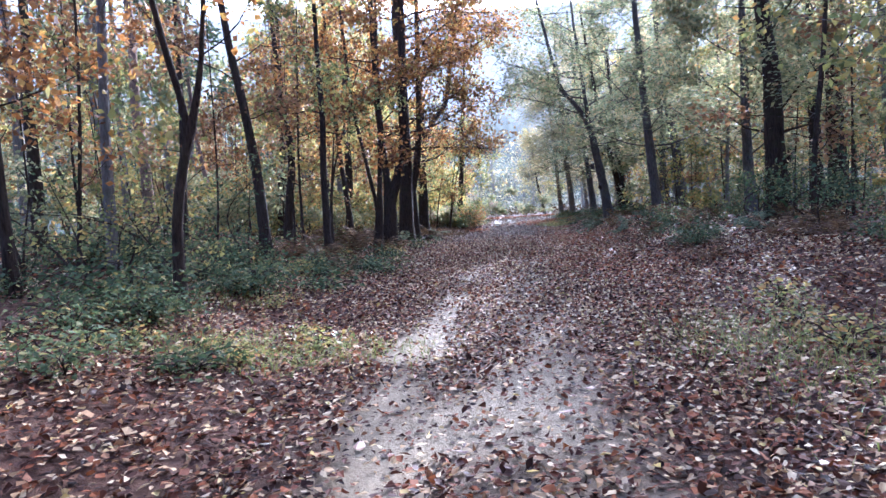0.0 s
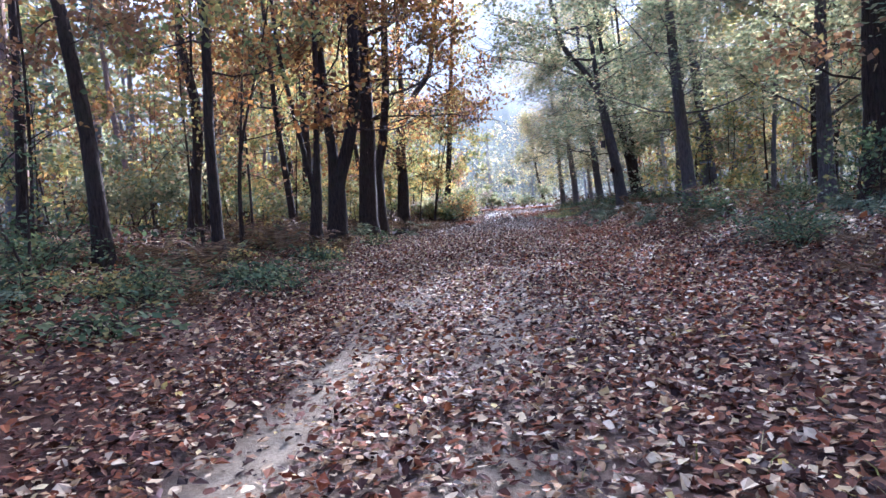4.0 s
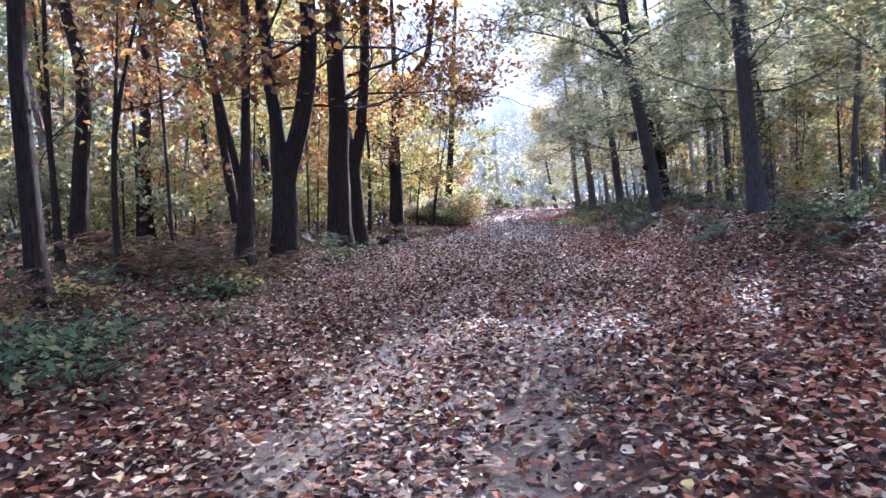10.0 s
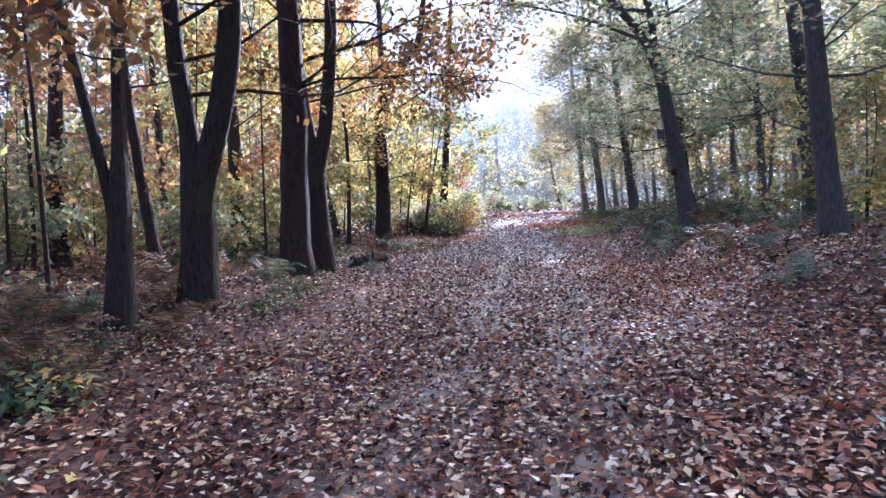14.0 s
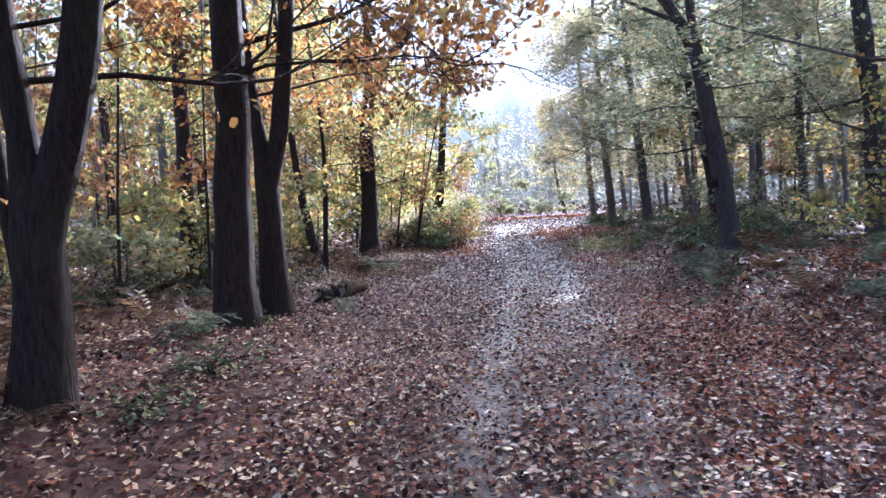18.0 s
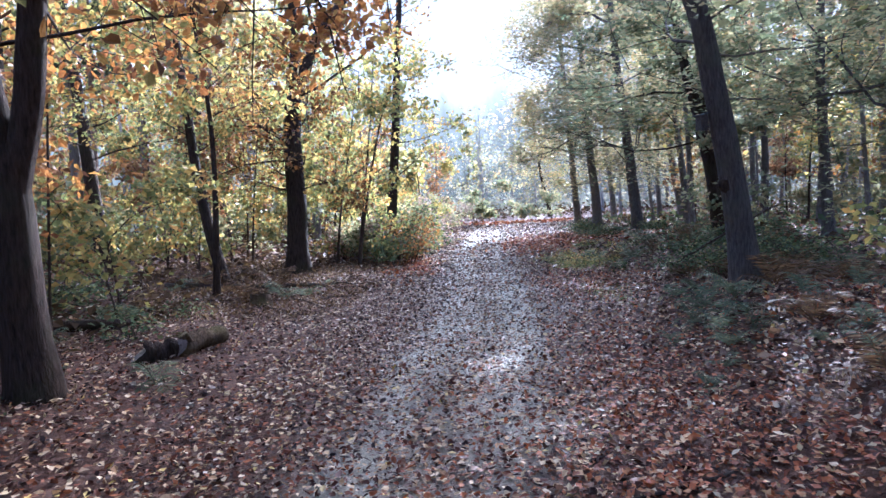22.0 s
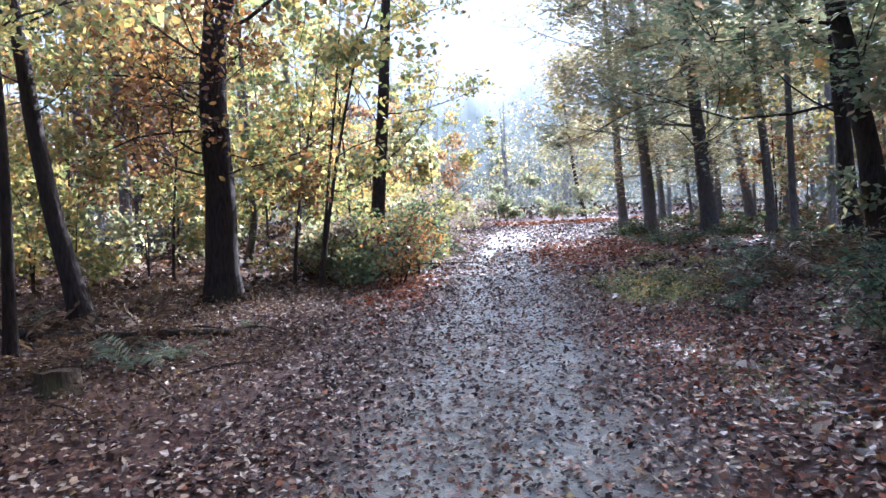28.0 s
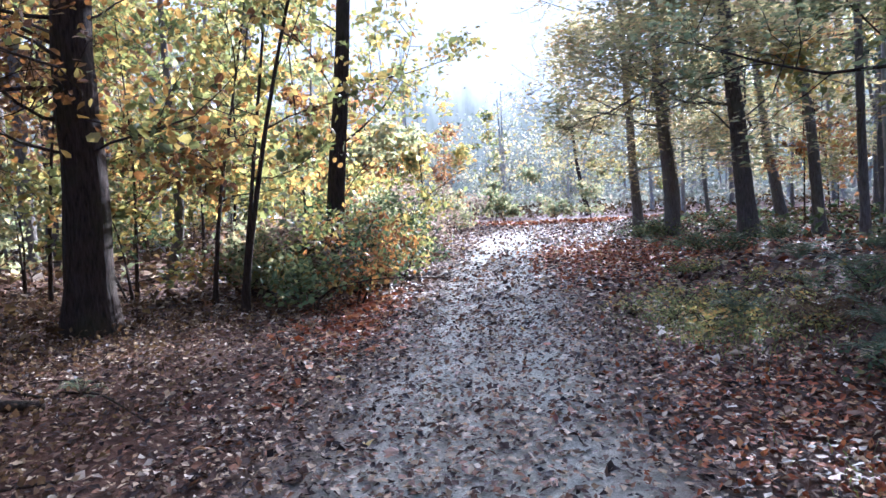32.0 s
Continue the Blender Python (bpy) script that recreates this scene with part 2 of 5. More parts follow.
class Shape:
    """Collects tubes and the like into one mesh."""

    def __init__(self):
        self.v, self.f, self.n = [], [], 0

    def add(self, v, f):
        self.v.append(np.asarray(v, float))
        self.f.append(np.asarray(f, int) + self.n)
        self.n += len(v)

    def tube(self, pts, radii, sides=6, rough=0.0, rng=None, cap=True):
        pts, radii = np.asarray(pts, float), np.asarray(radii, float)
        d = np.gradient(pts, axis=0)
        d /= np.linalg.norm(d, axis=1)[:, None] + 1e-9
        ref = np.where(np.abs(d[:, 2:3]) > 0.85, np.array([[1.0, 0, 0]]), np.array([[0, 0, 1.0]]))
        ref = np.repeat(ref[:1], len(d), 0)
        u = np.cross(d, ref)
        u /= np.linalg.norm(u, axis=1)[:, None] + 1e-9
        w = np.cross(d, u)
        a = np.arange(sides) * 2 * math.pi / sides
        ring = u[:, None] * np.cos(a)[None, :, None] + w[:, None] * np.sin(a)[None, :, None]
        r = radii[:, None, None] * np.ones((1, sides, 1))
        if rough:
            lobes = rng.normal(0, rough, (1, sides, 1)) + rng.normal(0, rough * 0.5, (len(pts), sides, 1))
            r = r * (1 + lobes)
        v = (pts[:, None] + ring * r).reshape(-1, 3)
        i = np.arange(len(pts) - 1)[:, None] * sides
        j = np.arange(sides)[None]
        k = (j + 1) % sides
        f = np.stack([i + j, i + k, i + sides + k, i + sides + j], -1).reshape(-1, 4)
        if cap:
            n = len(v)
            v = np.vstack([v, pts[-1] + d[-1] * radii[-1] * 0.4])
            e = (len(pts) - 1) * sides
            h = np.arange(0, sides, 2)
            f = np.vstack([f, np.stack([e + h, e + (h + 1) % sides, e + (h + 2) % sides, np.full(len(h), n)], -1)])
        self.add(v, f)

    def mesh(self, name, material, smooth=True):
        return quads(name, np.vstack(self.v), np.vstack(self.f), material, smooth)


LEAF6 = np.array([(0, 0, 0), (0.28, 0.27, 0.07), (0.7, 0.25, 0.09), (1.0, 0.0, 0.02), (0.7, -0.25, 0.09), (0.28, -0.27, 0.07)]) - np.array([0.5, 0, 0])


def leaves(c, size, rng, flat=0.6, droop=0.0):
    """Leaves at the places c: corners and faces. flat: 1 lies level, 0 any way round."""
    n = len(c)
    nz = rng.normal(0, 1, (n, 3))
    nz /= np.linalg.norm(nz, axis=1)[:, None]
    up = nz * (1 - flat) + np.array([0, 0, 1.0]) * flat
    up /= np.linalg.norm(up, axis=1)[:, None]
    ax = rng.normal(0, 1, (n, 3))
    ax[:, 2] -= droop
    ax -= up * (ax * up).sum(1)[:, None]
    ax /= np.linalg.norm(ax, axis=1)[:, None] + 1e-9
    ay = np.cross(up, ax)
    s = np.asarray(size).reshape(-1, 1, 1) * np.ones((n, 1, 1))
    curl = rng.uniform(-1, 2.2, (n, 1, 1))
    v = c[:, None] + s * (LEAF6[None, :, 0:1] * ax[:, None] + LEAF6[None, :, 1:2] * ay[:, None] * rng.uniform(0.7, 1.35, (n, 1, 1)) + LEAF6[None, :, 2:3] * curl * up[:, None])
    v = v + rng.normal(0, 0.055, v.shape) * s
    b = np.arange(n)[:, None] * 6
    f = np.concatenate([b + np.array([0, 3, 2, 1]), b + np.array([0, 5, 4, 3])], 1).reshape(-1, 4)
    return v.reshape(-1, 3), f


def small_leaves(c, size, rng, flat=0.5):
    """The same with four corners a leaf, for what stands further off."""
    n = len(c)
    nz = rng.normal(0, 1, (n, 3))
    nz /= np.linalg.norm(nz, axis=1)[:, None]
    up = nz * (1 - flat) + np.array([0, 0, 1.0]) * flat
    up /= np.linalg.norm(up, axis=1)[:, None]
    ax = rng.normal(0, 1, (n, 3))
    ax -= up * (ax * up).sum(1)[:, None]
    ax /= np.linalg.norm(ax, axis=1)[:, None] + 1e-9
    ay = np.cross(up, ax)
    s = np.asarray(size).reshape(-1, 1, 1) * np.ones((n, 1, 1))
    k = np.array([(-0.5, 0, 0), (0.05, 0.33, 0.08), (0.5, 0, 0), (0.0, -0.33, 0.08)])
    v = c[:, None] + s * (k[None, :, 0:1] * ax[:, None] + k[None, :, 1:2] * ay[:, None] + k[None, :, 2:3] * up[:, None])
    v = v + rng.normal(0, 0.07, v.shape) * s
    return v.reshape(-1, 3), np.arange(4 * n).reshape(-1, 4)


# ---------------------------------------------------------------- the lie of the land
LANE_Y = [-400, 0, 6, 12, 18, 25, 31, 38.6, 47, 58, 63, 66, 68.5, 70.5, 74, 400]
LANE_X = [-20, 0.3, 0.5, 1.0, 1.7, 2.4, 3.2, 3.95, 4.6, 5.6, 6.3, 7.6, 10.5, 16.0, 34.0, 1700]


def lane(y):
    return np.interp(y, LANE_Y, LANE_X)


def beside(x, y):
    """How far a place lies to the right (or, negative, the left) of the lane's middle line."""
    y = np.asarray(y, float)
    slope = (lane(y + 0.5) - lane(y - 0.5))
    return (x - lane(y)) / np.sqrt(1 + slope * slope)


def step(x, a, b):
    s = np.clip((x - a) / (b - a), 0, 1)
    return s * s * (3 - 2 * s)


def wave(x, y, k, seed):
    r = np.random.default_rng(seed)
    out = 0
    for _ in range(5):
        a, p, f = r.uniform(0, 6.28), r.uniform(0, 6.28), k * r.uniform(0.6, 1.6)
        out = out + np.sin(f * (x * math.cos(a) + y * math.sin(a)) + p)
    return out / 5


def ground_z(x, y):
    x, y = np.asarray(x, float), np.asarray(y, float)
    d = beside(x, y)
    left = (0.75 - 0.45 * step(y, 21, 29)) * np.clip((-d - 2.05) / 5.0, 0, 1.7) ** 0.9
    right = (0.5 - 0.38 * step(y, 42, 50)) * step(d, 2.6, 5.4)
    off = step(np.abs(d), 1.5, 4)
    z = 0.08 - 0.06 * step(y, 26, 34) + left + right + wave(x, y, 1.1, 3) * (0.02 + 0.06 * off) + wave(x, y, 4.0, 4) * 0.012
    z = z - 0.03 * (np.exp(-((d + 0.65) / 0.25) ** 2) + np.exp(-((d - 0.65) / 0.25) ** 2))
    return z


def track(x, y):
    """How far a place lies beside the middle of the worn track, which wanders within the lane."""
    return beside(x, y) - np.interp(y, [0, 5.5, 15, 23, 28, 34, 39, 47], [-0.3, -0.25, 0.0, 0.6, 0.55, 0.4, 0.15, 0.0])


def bareness(x, y):
    """How far the sandy lane shows through the leaves, 0 to 1."""
    d = track(x, y) + 0.12 * wave(x, y, 1.6, 12)
    late = step(y, 23, 33)
    core = 1 - step(np.abs(d), 0.4, 1.6 + 0.2 * late)
    ruts = 1.15 * np.exp(-((d + 0.62) / 0.28) ** 2) + 0.65 * np.exp(-((d - 0.6) / 0.3) ** 2)
    patch = np.clip(0.75 + 0.5 * wave(x, y, 2.3, 8) + 0.3 * wave(x, y, 5.0, 9), 0.1, 1.1)
    early = 1 - step(y, 4.5, 8.5)
    mid = step(y, 13, 18) * (1 - late)
    amount = core * (0.25 + 0.6 * early + 0.6 * late) + ruts * (0.85 - 0.65 * late + 0.25 * early) * (1 - 0.45 * mid)
    return np.clip(amount * (patch + (0.95 - patch) * 0.6 * late), 0, 1) * (1 - 0.6 * step(y, 57, 64))


# patches where the sun reaches the lane through gaps in the crowns: centre, radii
SUNNY = [(-1.6, 6.9, 2.0, 0.95), (-0.3, 7.4, 0.6, 0.6), (0.45, 9.8, 0.42, 1.3), (1.0, 12.8, 0.45, 1.8), (0.3, 14.2, 0.9, 0.9), (1.3, 15.8, 0.9, 0.7), (2.6, 15.7, 0.5, 0.5),
         (3.65, 28.0, 0.3, 0.4), (6.9, 25.8, 0.45, 0.4), (-2.6, 33.4, 0.8, 0.9), (-1.2, 31.3, 0.5, 0.5), (5.9, 34.4, 0.5, 0.45), (6.7, 37.6, 0.7, 0.5), (12.5, 43, 1.8, 1.5), (16, 48, 2, 2), (14.5, 38, 1.2, 1.2), (7, 65, 2, 2), (13, 69.5, 5, 1.2), (1.8, 45, 1.2, 2.0), (1.3, 41.6, 1.9, 2.2), (-1.5, 46, 2.0, 2.0)]


# bright foliage that the sun reaches through the same gaps: middle, radius
GLADES = [(0.5, 42.5, 2.8, 1.6), (-3.5, 44.5, 3.4, 1.7), (-4.8, 38.8, 2.6, 1.0), (2.2, 45.5, 1.4, 1.6), (-2.6, 19.0, 2.6, 1.4)]


def unshaded(c):
    """True for leaves that would not shade one of the sunny patches or glades."""
    k = (c[:, 2] - 0.1) / to_sun.z
    x, y = c[:, 0] - to_sun.x * k, c[:, 1] - to_sun.y * k
    keep = np.ones(len(c), bool)
    for a, b, p, q in SUNNY:
        keep &= (((x - a) / p) ** 2 + ((y - b) / q) ** 2 > 1) | (c[:, 2] < 2.4)
    for gx, gy, gz, gr in GLADES:
        w = c - np.array([gx, gy, gz])
        along = w @ np.array(to_sun)
        keep &= (along < gr) | ((w * w).sum(1) - along * along > gr * gr)
    return keep


def grid_lines(a, b, fine, far):
    mid = np.arange(a, b + 1e-6, fine)
    out = [fine]
    while sum(out) < far:
        out.append(out[-1] * 1.35)
    out = np.cumsum(out)
    return np.concatenate([a - out[::-1], mid, b + out])


def build_ground():
    xs, ys = grid_lines(-9, 14, 0.22, 900), grid_lines(0, 62, 0.25, 900)
    gx, gy = np.meshgrid(xs, ys)
    v = np.stack([gx, gy, ground_z(gx, gy)], -1).reshape(-1, 3)
    n = len(xs)
    i = (np.arange(len(ys) - 1)[:, None] * n + np.arange(n - 1)[None]).ravel()
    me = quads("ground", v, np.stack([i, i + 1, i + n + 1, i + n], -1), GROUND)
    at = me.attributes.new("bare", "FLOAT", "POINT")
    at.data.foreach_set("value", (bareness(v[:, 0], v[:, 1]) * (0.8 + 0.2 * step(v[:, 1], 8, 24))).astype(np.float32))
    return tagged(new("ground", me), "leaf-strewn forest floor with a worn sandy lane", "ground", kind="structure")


ground = build_ground()


def litter():
    rng = np.random.default_rng(5)
    parts = []
    for n, x0, x1, y0, y1, s0, s1 in ((104000, -4.5, 6.5, 1.5, 20, 0.03, 0.08), (88000, -3, 8.5, 19.5, 40, 0.03, 0.078), (62000, -1.9, 1.9, 2, 48, 0.025, 0.07), (28000, -2, 12, 39, 68, 0.08, 0.16), (17000, -9, -3, 9, 45, 0.07, 0.14), (9000, -18, -8, 3, 45, 0.12, 0.2), (13000, 6, 20, 5, 50, 0.09, 0.16), (9000, -9, 9, -9, 1.5, 0.09, 0.16), (7000, -30, 3, 42, 80, 0.24, 0.4), (9000, 12, 34, 45, 68, 0.2, 0.35)):
        x, y = rng.uniform(x0, x1, n), rng.uniform(y0, y1, n)
        if y0 == 39:
            x = x + lane(y) - 5
        elif x1 == 1.9:
            x = x + lane(y)
        keep = rng.random(n) > (0.84 - 0.12 * step(y, 20, 30)) * bareness(x, y) * (0.9 if x1 == 1.9 else 1.0)
        x, y = x[keep], y[keep]
        c = np.stack([x, y, ground_z(x, y) + rng.uniform(0.006, 0.055, len(x))], -1)
        size, lie = rng.uniform(s0, s1, len(x)), rng.uniform(0.45, 0.98, (len(x), 1))
        near = (np.abs(beside(x, y)) < 1.7) & (y < 33) & (s1 < 0.13) & (s1 > 0.07)
        parts.append(leaves(c[near], size[near], rng, lie[near]))
        parts.append(small_leaves(c[~near], size[~near] * 1.12, rng, lie[~near]))
    # crumbs of broken leaves trodden into the sand
    n = 32000
    y = 2 + 44 * rng.random(n) ** 0.85
    x = lane(y) + rng.normal(0.2, 0.8, n)
    c = np.stack([x, y, ground_z(x, y) + rng.uniform(0.003, 0.01, n)], -1)
    parts.append(small_leaves(c, rng.uniform(0.014, 0.05, n), rng, rng.uniform(0.6, 0.97, (n, 1))))
    # russet leaves lie along the first half of the lane, older brown ones further on
    first, later = Shape(), Shape()
    for v, f in parts:
        n = f.shape[1] if len(v) == 4 * len(f) else 6
        middle = v.reshape(-1, n, 3)[:, :, 1].mean(1)
        late = rng.random(len(middle)) < step(middle, 22, 34)
        for shape, pick in ((first, ~late), (later, late)):
            w = v.reshape(-1, n, 3)[pick].reshape(-1, 3)
            if n == 4:
                shape.add(w, np.arange(len(w)).reshape(-1, 4))
            else:
                b = np.arange(len(w) // 6)[:, None] * 6
                shape.add(w, np.concatenate([b + np.array([0, 3, 2, 1]), b + np.array([0, 5, 4, 3])], 1).reshape(-1, 4))
    tagged(new("leaf_litter", first.mesh("leaf_litter", LITTER, False)), "russet and tan fallen leaves covering the forest floor", "fallen leaves", kind="stuff")
    tagged(new("leaf_litter", later.mesh("leaf_litter", LITTER_DULL, False)), "dull brown fallen leaves covering the forest floor", "fallen leaves", kind="stuff")


litter()


def red_litter():
    """Freshly fallen redder leaves in drifts beside the lane."""
    rng = np.random.default_rng(6)
    s = Shape()
    for x, y, a, b, n, s0, s1 in ((4.9, 24.5, 0.9, 3.0, 8500, 0.032, 0.07), (3.6, 14.5, 0.8, 3.2, 4500, 0.04, 0.08), (7.2, 46.5, 1.5, 2.2, 5000, 0.08, 0.15), (9.5, 48.5, 2.2, 1.6, 3000, 0.1, 0.16), (2.2, 40.0, 0.4, 1.6, 1600, 0.07, 0.13), (6.2, 34.5, 0.8, 1.8, 3500, 0.035, 0.075), (-0.9, 7.0, 1.0, 0.8, 500, 0.04, 0.08), (8.6, 27.6, 1.2, 1.2, 1800, 0.06, 0.1), (13, 47, 3, 4, 2500, 0.1, 0.18), (13, 68.8, 6, 1.2, 3500, 0.2, 0.34)):
        p = rng.normal((x, y), (a, b), (n, 2))
        p = p[rng.random(n) > 1.2 * bareness(p[:, 0], p[:, 1])]
        c = np.column_stack([p, ground_z(p[:, 0], p[:, 1]) + rng.uniform(0.02, 0.055, len(p))])
        v, f = small_leaves(c, rng.uniform(s0, s1, len(p)) * 1.1, rng, rng.uniform(0.35, 0.97, (len(p), 1)))
        s.add(v, f)
    tagged(new("leaf_drift", s.mesh("leaf_drift", LITTER_RED, False)), "red and orange fallen leaves drifted beside the lane", "fallen leaves", kind="stuff")


red_litter()

# ---------------------------------------------------------------- trees


def spline(pts, n):
    pts = np.asarray(pts, float)
    t = np.concatenate([[0], np.cumsum(np.linalg.norm(np.diff(pts, axis=0), axis=1))])
    s = np.linspace(0, t[-1], n)
    out = np.stack([np.interp(s, t, pts[:, k]) for k in range(3)], -1)
    for _ in range(2):
        out[1:-1] = 0.25 * out[:-2] + 0.5 * out[1:-1] + 0.25 * out[2:]
    return out


def limb(shape, start, way, length, r, rng, sides=5, rise=0.15, twigs=6, depth=1, n=7):
    """A crooked branch with side twigs. Returns places along its twigs for leaves."""
    way = np.asarray(way, float) / np.linalg.norm(way)
    p, pts, tips = np.array(start, float), [np.array(start, float)], []
    for i in range(n - 1):
        way = way + rng.normal(0, 0.2, 3) + np.array([0, 0, rise * 0.3])
        way /= np.linalg.norm(way)
        p = p + way * length / (n - 1)
        pts.append(p.copy())
    pts = np.array(pts)
    shape.tube(pts, np.linspace(r, max(r * 0.15, 0.004), n), sides)
    for k in range(twigs):
        s = rng.uniform(0.25, 1.0)
        i = min(int(s * (n - 1)), n - 2)
        q = pts[i] + (pts[i + 1] - pts[i]) * (s * (n - 1) - i)
        d = pts[i + 1] - pts[i]
        d = d / np.linalg.norm(d)
        side = rng.normal(0, 1, 3) * np.array([1, 1, 0.5])
        side -= d * (side @ d)
        w = d * 0.6 + side / np.linalg.norm(side) + np.array([0, 0, rise * 0.5])
        ln = length * rng.uniform(0.2, 0.45) * (1.15 - 0.5 * s)
        if depth > 0:
            tips += limb(shape, q, w, ln, r * 0.38, rng, 3, rise, 4, depth - 1, 5)
        else:
            m = np.linspace(0, 1, 3)[:, None]
            seg = q + w / np.linalg.norm(w) * ln * m + rng.normal(0, 0.05, (3, 3)) * ln * m
            shape.tube(seg, np.linspace(max(r * 0.4, 0.004), 0.003, 3), 3, cap=False)
            tips += list(seg[1:])
    tips += list(pts[n // 2:])
    return tips


def tree(name, label, x, y, stem, r, height, bark, leaf, seed, crown=(3.0, 2.6), n_limbs=9, n_leaves=2200, leaf_size=0.125, flare=1.5, forks=(), sides=14, rise=0.2, group="", spread=0.22, flat=0.45, depth=1, lean_y=0.0, extra=(), fine=True, category="tree", split=False):
    """stem: (sideways offset, height above the foot) along the trunk. crown: where the limbs begin, and how far they reach.
    forks: further stems (from height, offset and height of points ..., radius). extra: limbs of known aim (height, way, length, radius)."""
    rng = np.random.default_rng(seed)
    n_leaves = n_leaves * 2 if depth else n_leaves
    z0 = float(ground_z(x, y))
    root = tagged(new(name), label, category, group)
    root.location = (x, y, z0)
    pts = [(0.0, 0.0, -0.25), (0.0, 0.0, 0.0)] + [(a, lean_y * b, b) for a, b in stem if b > 0.05]
    top = pts[-1]
    drift = (top[0] / max(top[2], 0.5)) * 0.6
    if height > top[2] + 0.4:
        pts.append((top[0] + drift * (height - top[2]) + rng.normal(0, 0.15), top[1] + rng.normal(0, 0.2), height))
    n = max(10, int(height / (0.4 if depth else 0.8)))
    line = spline(pts, n)
    line[2:, :2] += np.cumsum(rng.normal(0, r * 0.05, (n - 2, 2)), 0)
    z = np.clip(line[:, 2], 0, None)
    rad = r * (1 - 0.8 * (z / height) ** 0.9) + r * (flare - 1) * np.exp(-z / (1.1 * r + 0.1))
    for h0, _, fr in forks:
        rad = rad * (1 - (0.38 if fr > 0.4 * r else 0.1) * step(z, h0, h0 + 0.9))
    s = Shape()
    s.tube(line, rad, sides, 0.045, rng)
    apart = split or depth > 0
    whole = None if apart else s  # a tree of the wood keeps its limbs on the trunk
    if apart:
        child("trunk", s.mesh("trunk", bark), root)
    stems = [(line, rad)]
    for fork in forks:
        h0, fp, fr = fork
        i = int(np.argmin(np.abs(line[:, 2] - h0)))
        fl = spline([tuple(line[max(i - 2, 0)]), tuple(line[i])] + [(a, 0.0, b) for a, b in fp] + [(fp[-1][0] + 1.2 * (fp[-1][0] - fp[0][0]), rng.normal(0, 0.6), height * 0.9)], n)
        fz = fl[:, 2]
        fr2 = fr * (1 - 0.75 * np.clip((fz - h0) / (height - h0), 0, 1))
        s = Shape()
        s.tube(fl, fr2, 10, 0.04, rng)
        child("stem", s.mesh("stem", bark), root)
        stems.append((fl, fr2))
    tips = []
    for k in range(n_limbs):
        ln, rd = stems[k % len(stems)]
        h = crown[0] + (height * 0.97 - crown[0]) * ((k + rng.uniform(0, 0.9)) / n_limbs) ** 1.5
        i = int(np.argmin(np.abs(ln[:, 2] - h)))
        a = 2.4 * k + rng.uniform(-0.5, 0.5)
        reach = crown[1] * (0.95 - 0.35 * (h - crown[0]) / max(height - crown[0], 1)) * rng.uniform(0.5, 1.3)
        s = whole or Shape()
        tips += limb(s, ln[i], (math.cos(a), math.sin(a), rng.uniform(0.05, 0.6)), reach, min(rd[i] * 0.4, 0.008 + reach * 0.0045), rng, 4 if depth else 3, rise, 6 if depth else 4, depth, 6 if depth else 4)
        if apart:
            child("branch", s.mesh("branch", bark), root)
    if not apart:
        child("trunk", whole.mesh("trunk", bark), root)
    for h, way, ln, rr in extra:
        i = int(np.argmin(np.abs(line[:, 2] - h)))
        s = Shape()
        tips += limb(s, line[i], way, ln, rr, rng, 6, 0.05, 12, 1)
        child("branch", s.mesh("branch", bark), root)
    if n_leaves and tips:
        tips = np.array(tips)
        dense = rng.gamma(0.7, 1.0, len(tips)) + 0.02  # some twigs are full, others nearly bare
        c = tips[rng.choice(len(tips), n_leaves, p=dense / dense.sum())] + rng.normal(0, spread, (n_leaves, 3)) * np.array([1, 1, 0.7])
        w = c + np.array([x, y, z0])
        d = beside(w[:, 0], w[:, 1])
        over_lane = (d < 2.4) & (d > -2.4) & (w[:, 2] < np.where((d < -0.9) & (rng.random(len(d)) < 0.3), 2.4, 3.7)) & ((w[:, 1] < 38) | ((d > -1.35) & (w[:, 1] < 45)))
        c = c[unshaded(w) & (c[:, 2] > 0.2) & ~over_lane]
        size = rng.uniform(0.6, 1.25, len(c)) * leaf_size
        v, f = leaves(c, size, rng, flat, 0.4) if fine and (seed in (19, 20, 22, 23, 29, 32, 33) or 60 <= seed < 70) else small_leaves(c, size, rng, flat)
        child("crown", quads("crown", v, f, leaf, False), root)
    return root


OAK, SAP = "oak_tree", "sapling"
DARK_OAK = "mature oak with dark furrowed bark and orange-brown leaves"
# the left side, from the start of the lane onwards
tree(SAP, "thin dark young tree among brambles", -5.62, 8.5, [(-0.03, 0.9), (-0.05, 1.5)], 0.085, 7, BARK_OAK, LEAF_OAK, 11, (2.4, 1.8), 7, 900)
tree(OAK, "young oak with bare dark trunk and a few leaves", -8.59, 14, [(0.05, 1.6), (0.02, 3.0), (0.15, 4.8)], 0.15, 11, BARK_OAK, LEAF_RUST, 12, (3, 2.8), 11, 1200)
tree(OAK, "slender crooked oak rising out of brambles", -3.46, 8.5, [(0.0, 0.9), (0.05, 1.6), (0.36, 2.4), (0.5, 2.9)], 0.08, 8, BARK_OAK, LEAF_OAK, 13, (3.2, 2.0), 8, 700, forks=[(2.3, [(0.1, 3.2), (0.0, 3.9)], 0.05)])
tree("pine_tree", "tall straight grey pine trunk", -10.1, 23, [(-0.1, 2.4), (-0.25, 4.6), (-0.15, 7.2)], 0.22, 17, BARK_PINE, LEAF_PINE, 14, (8, 2.2), 10, 2500, 0.12)
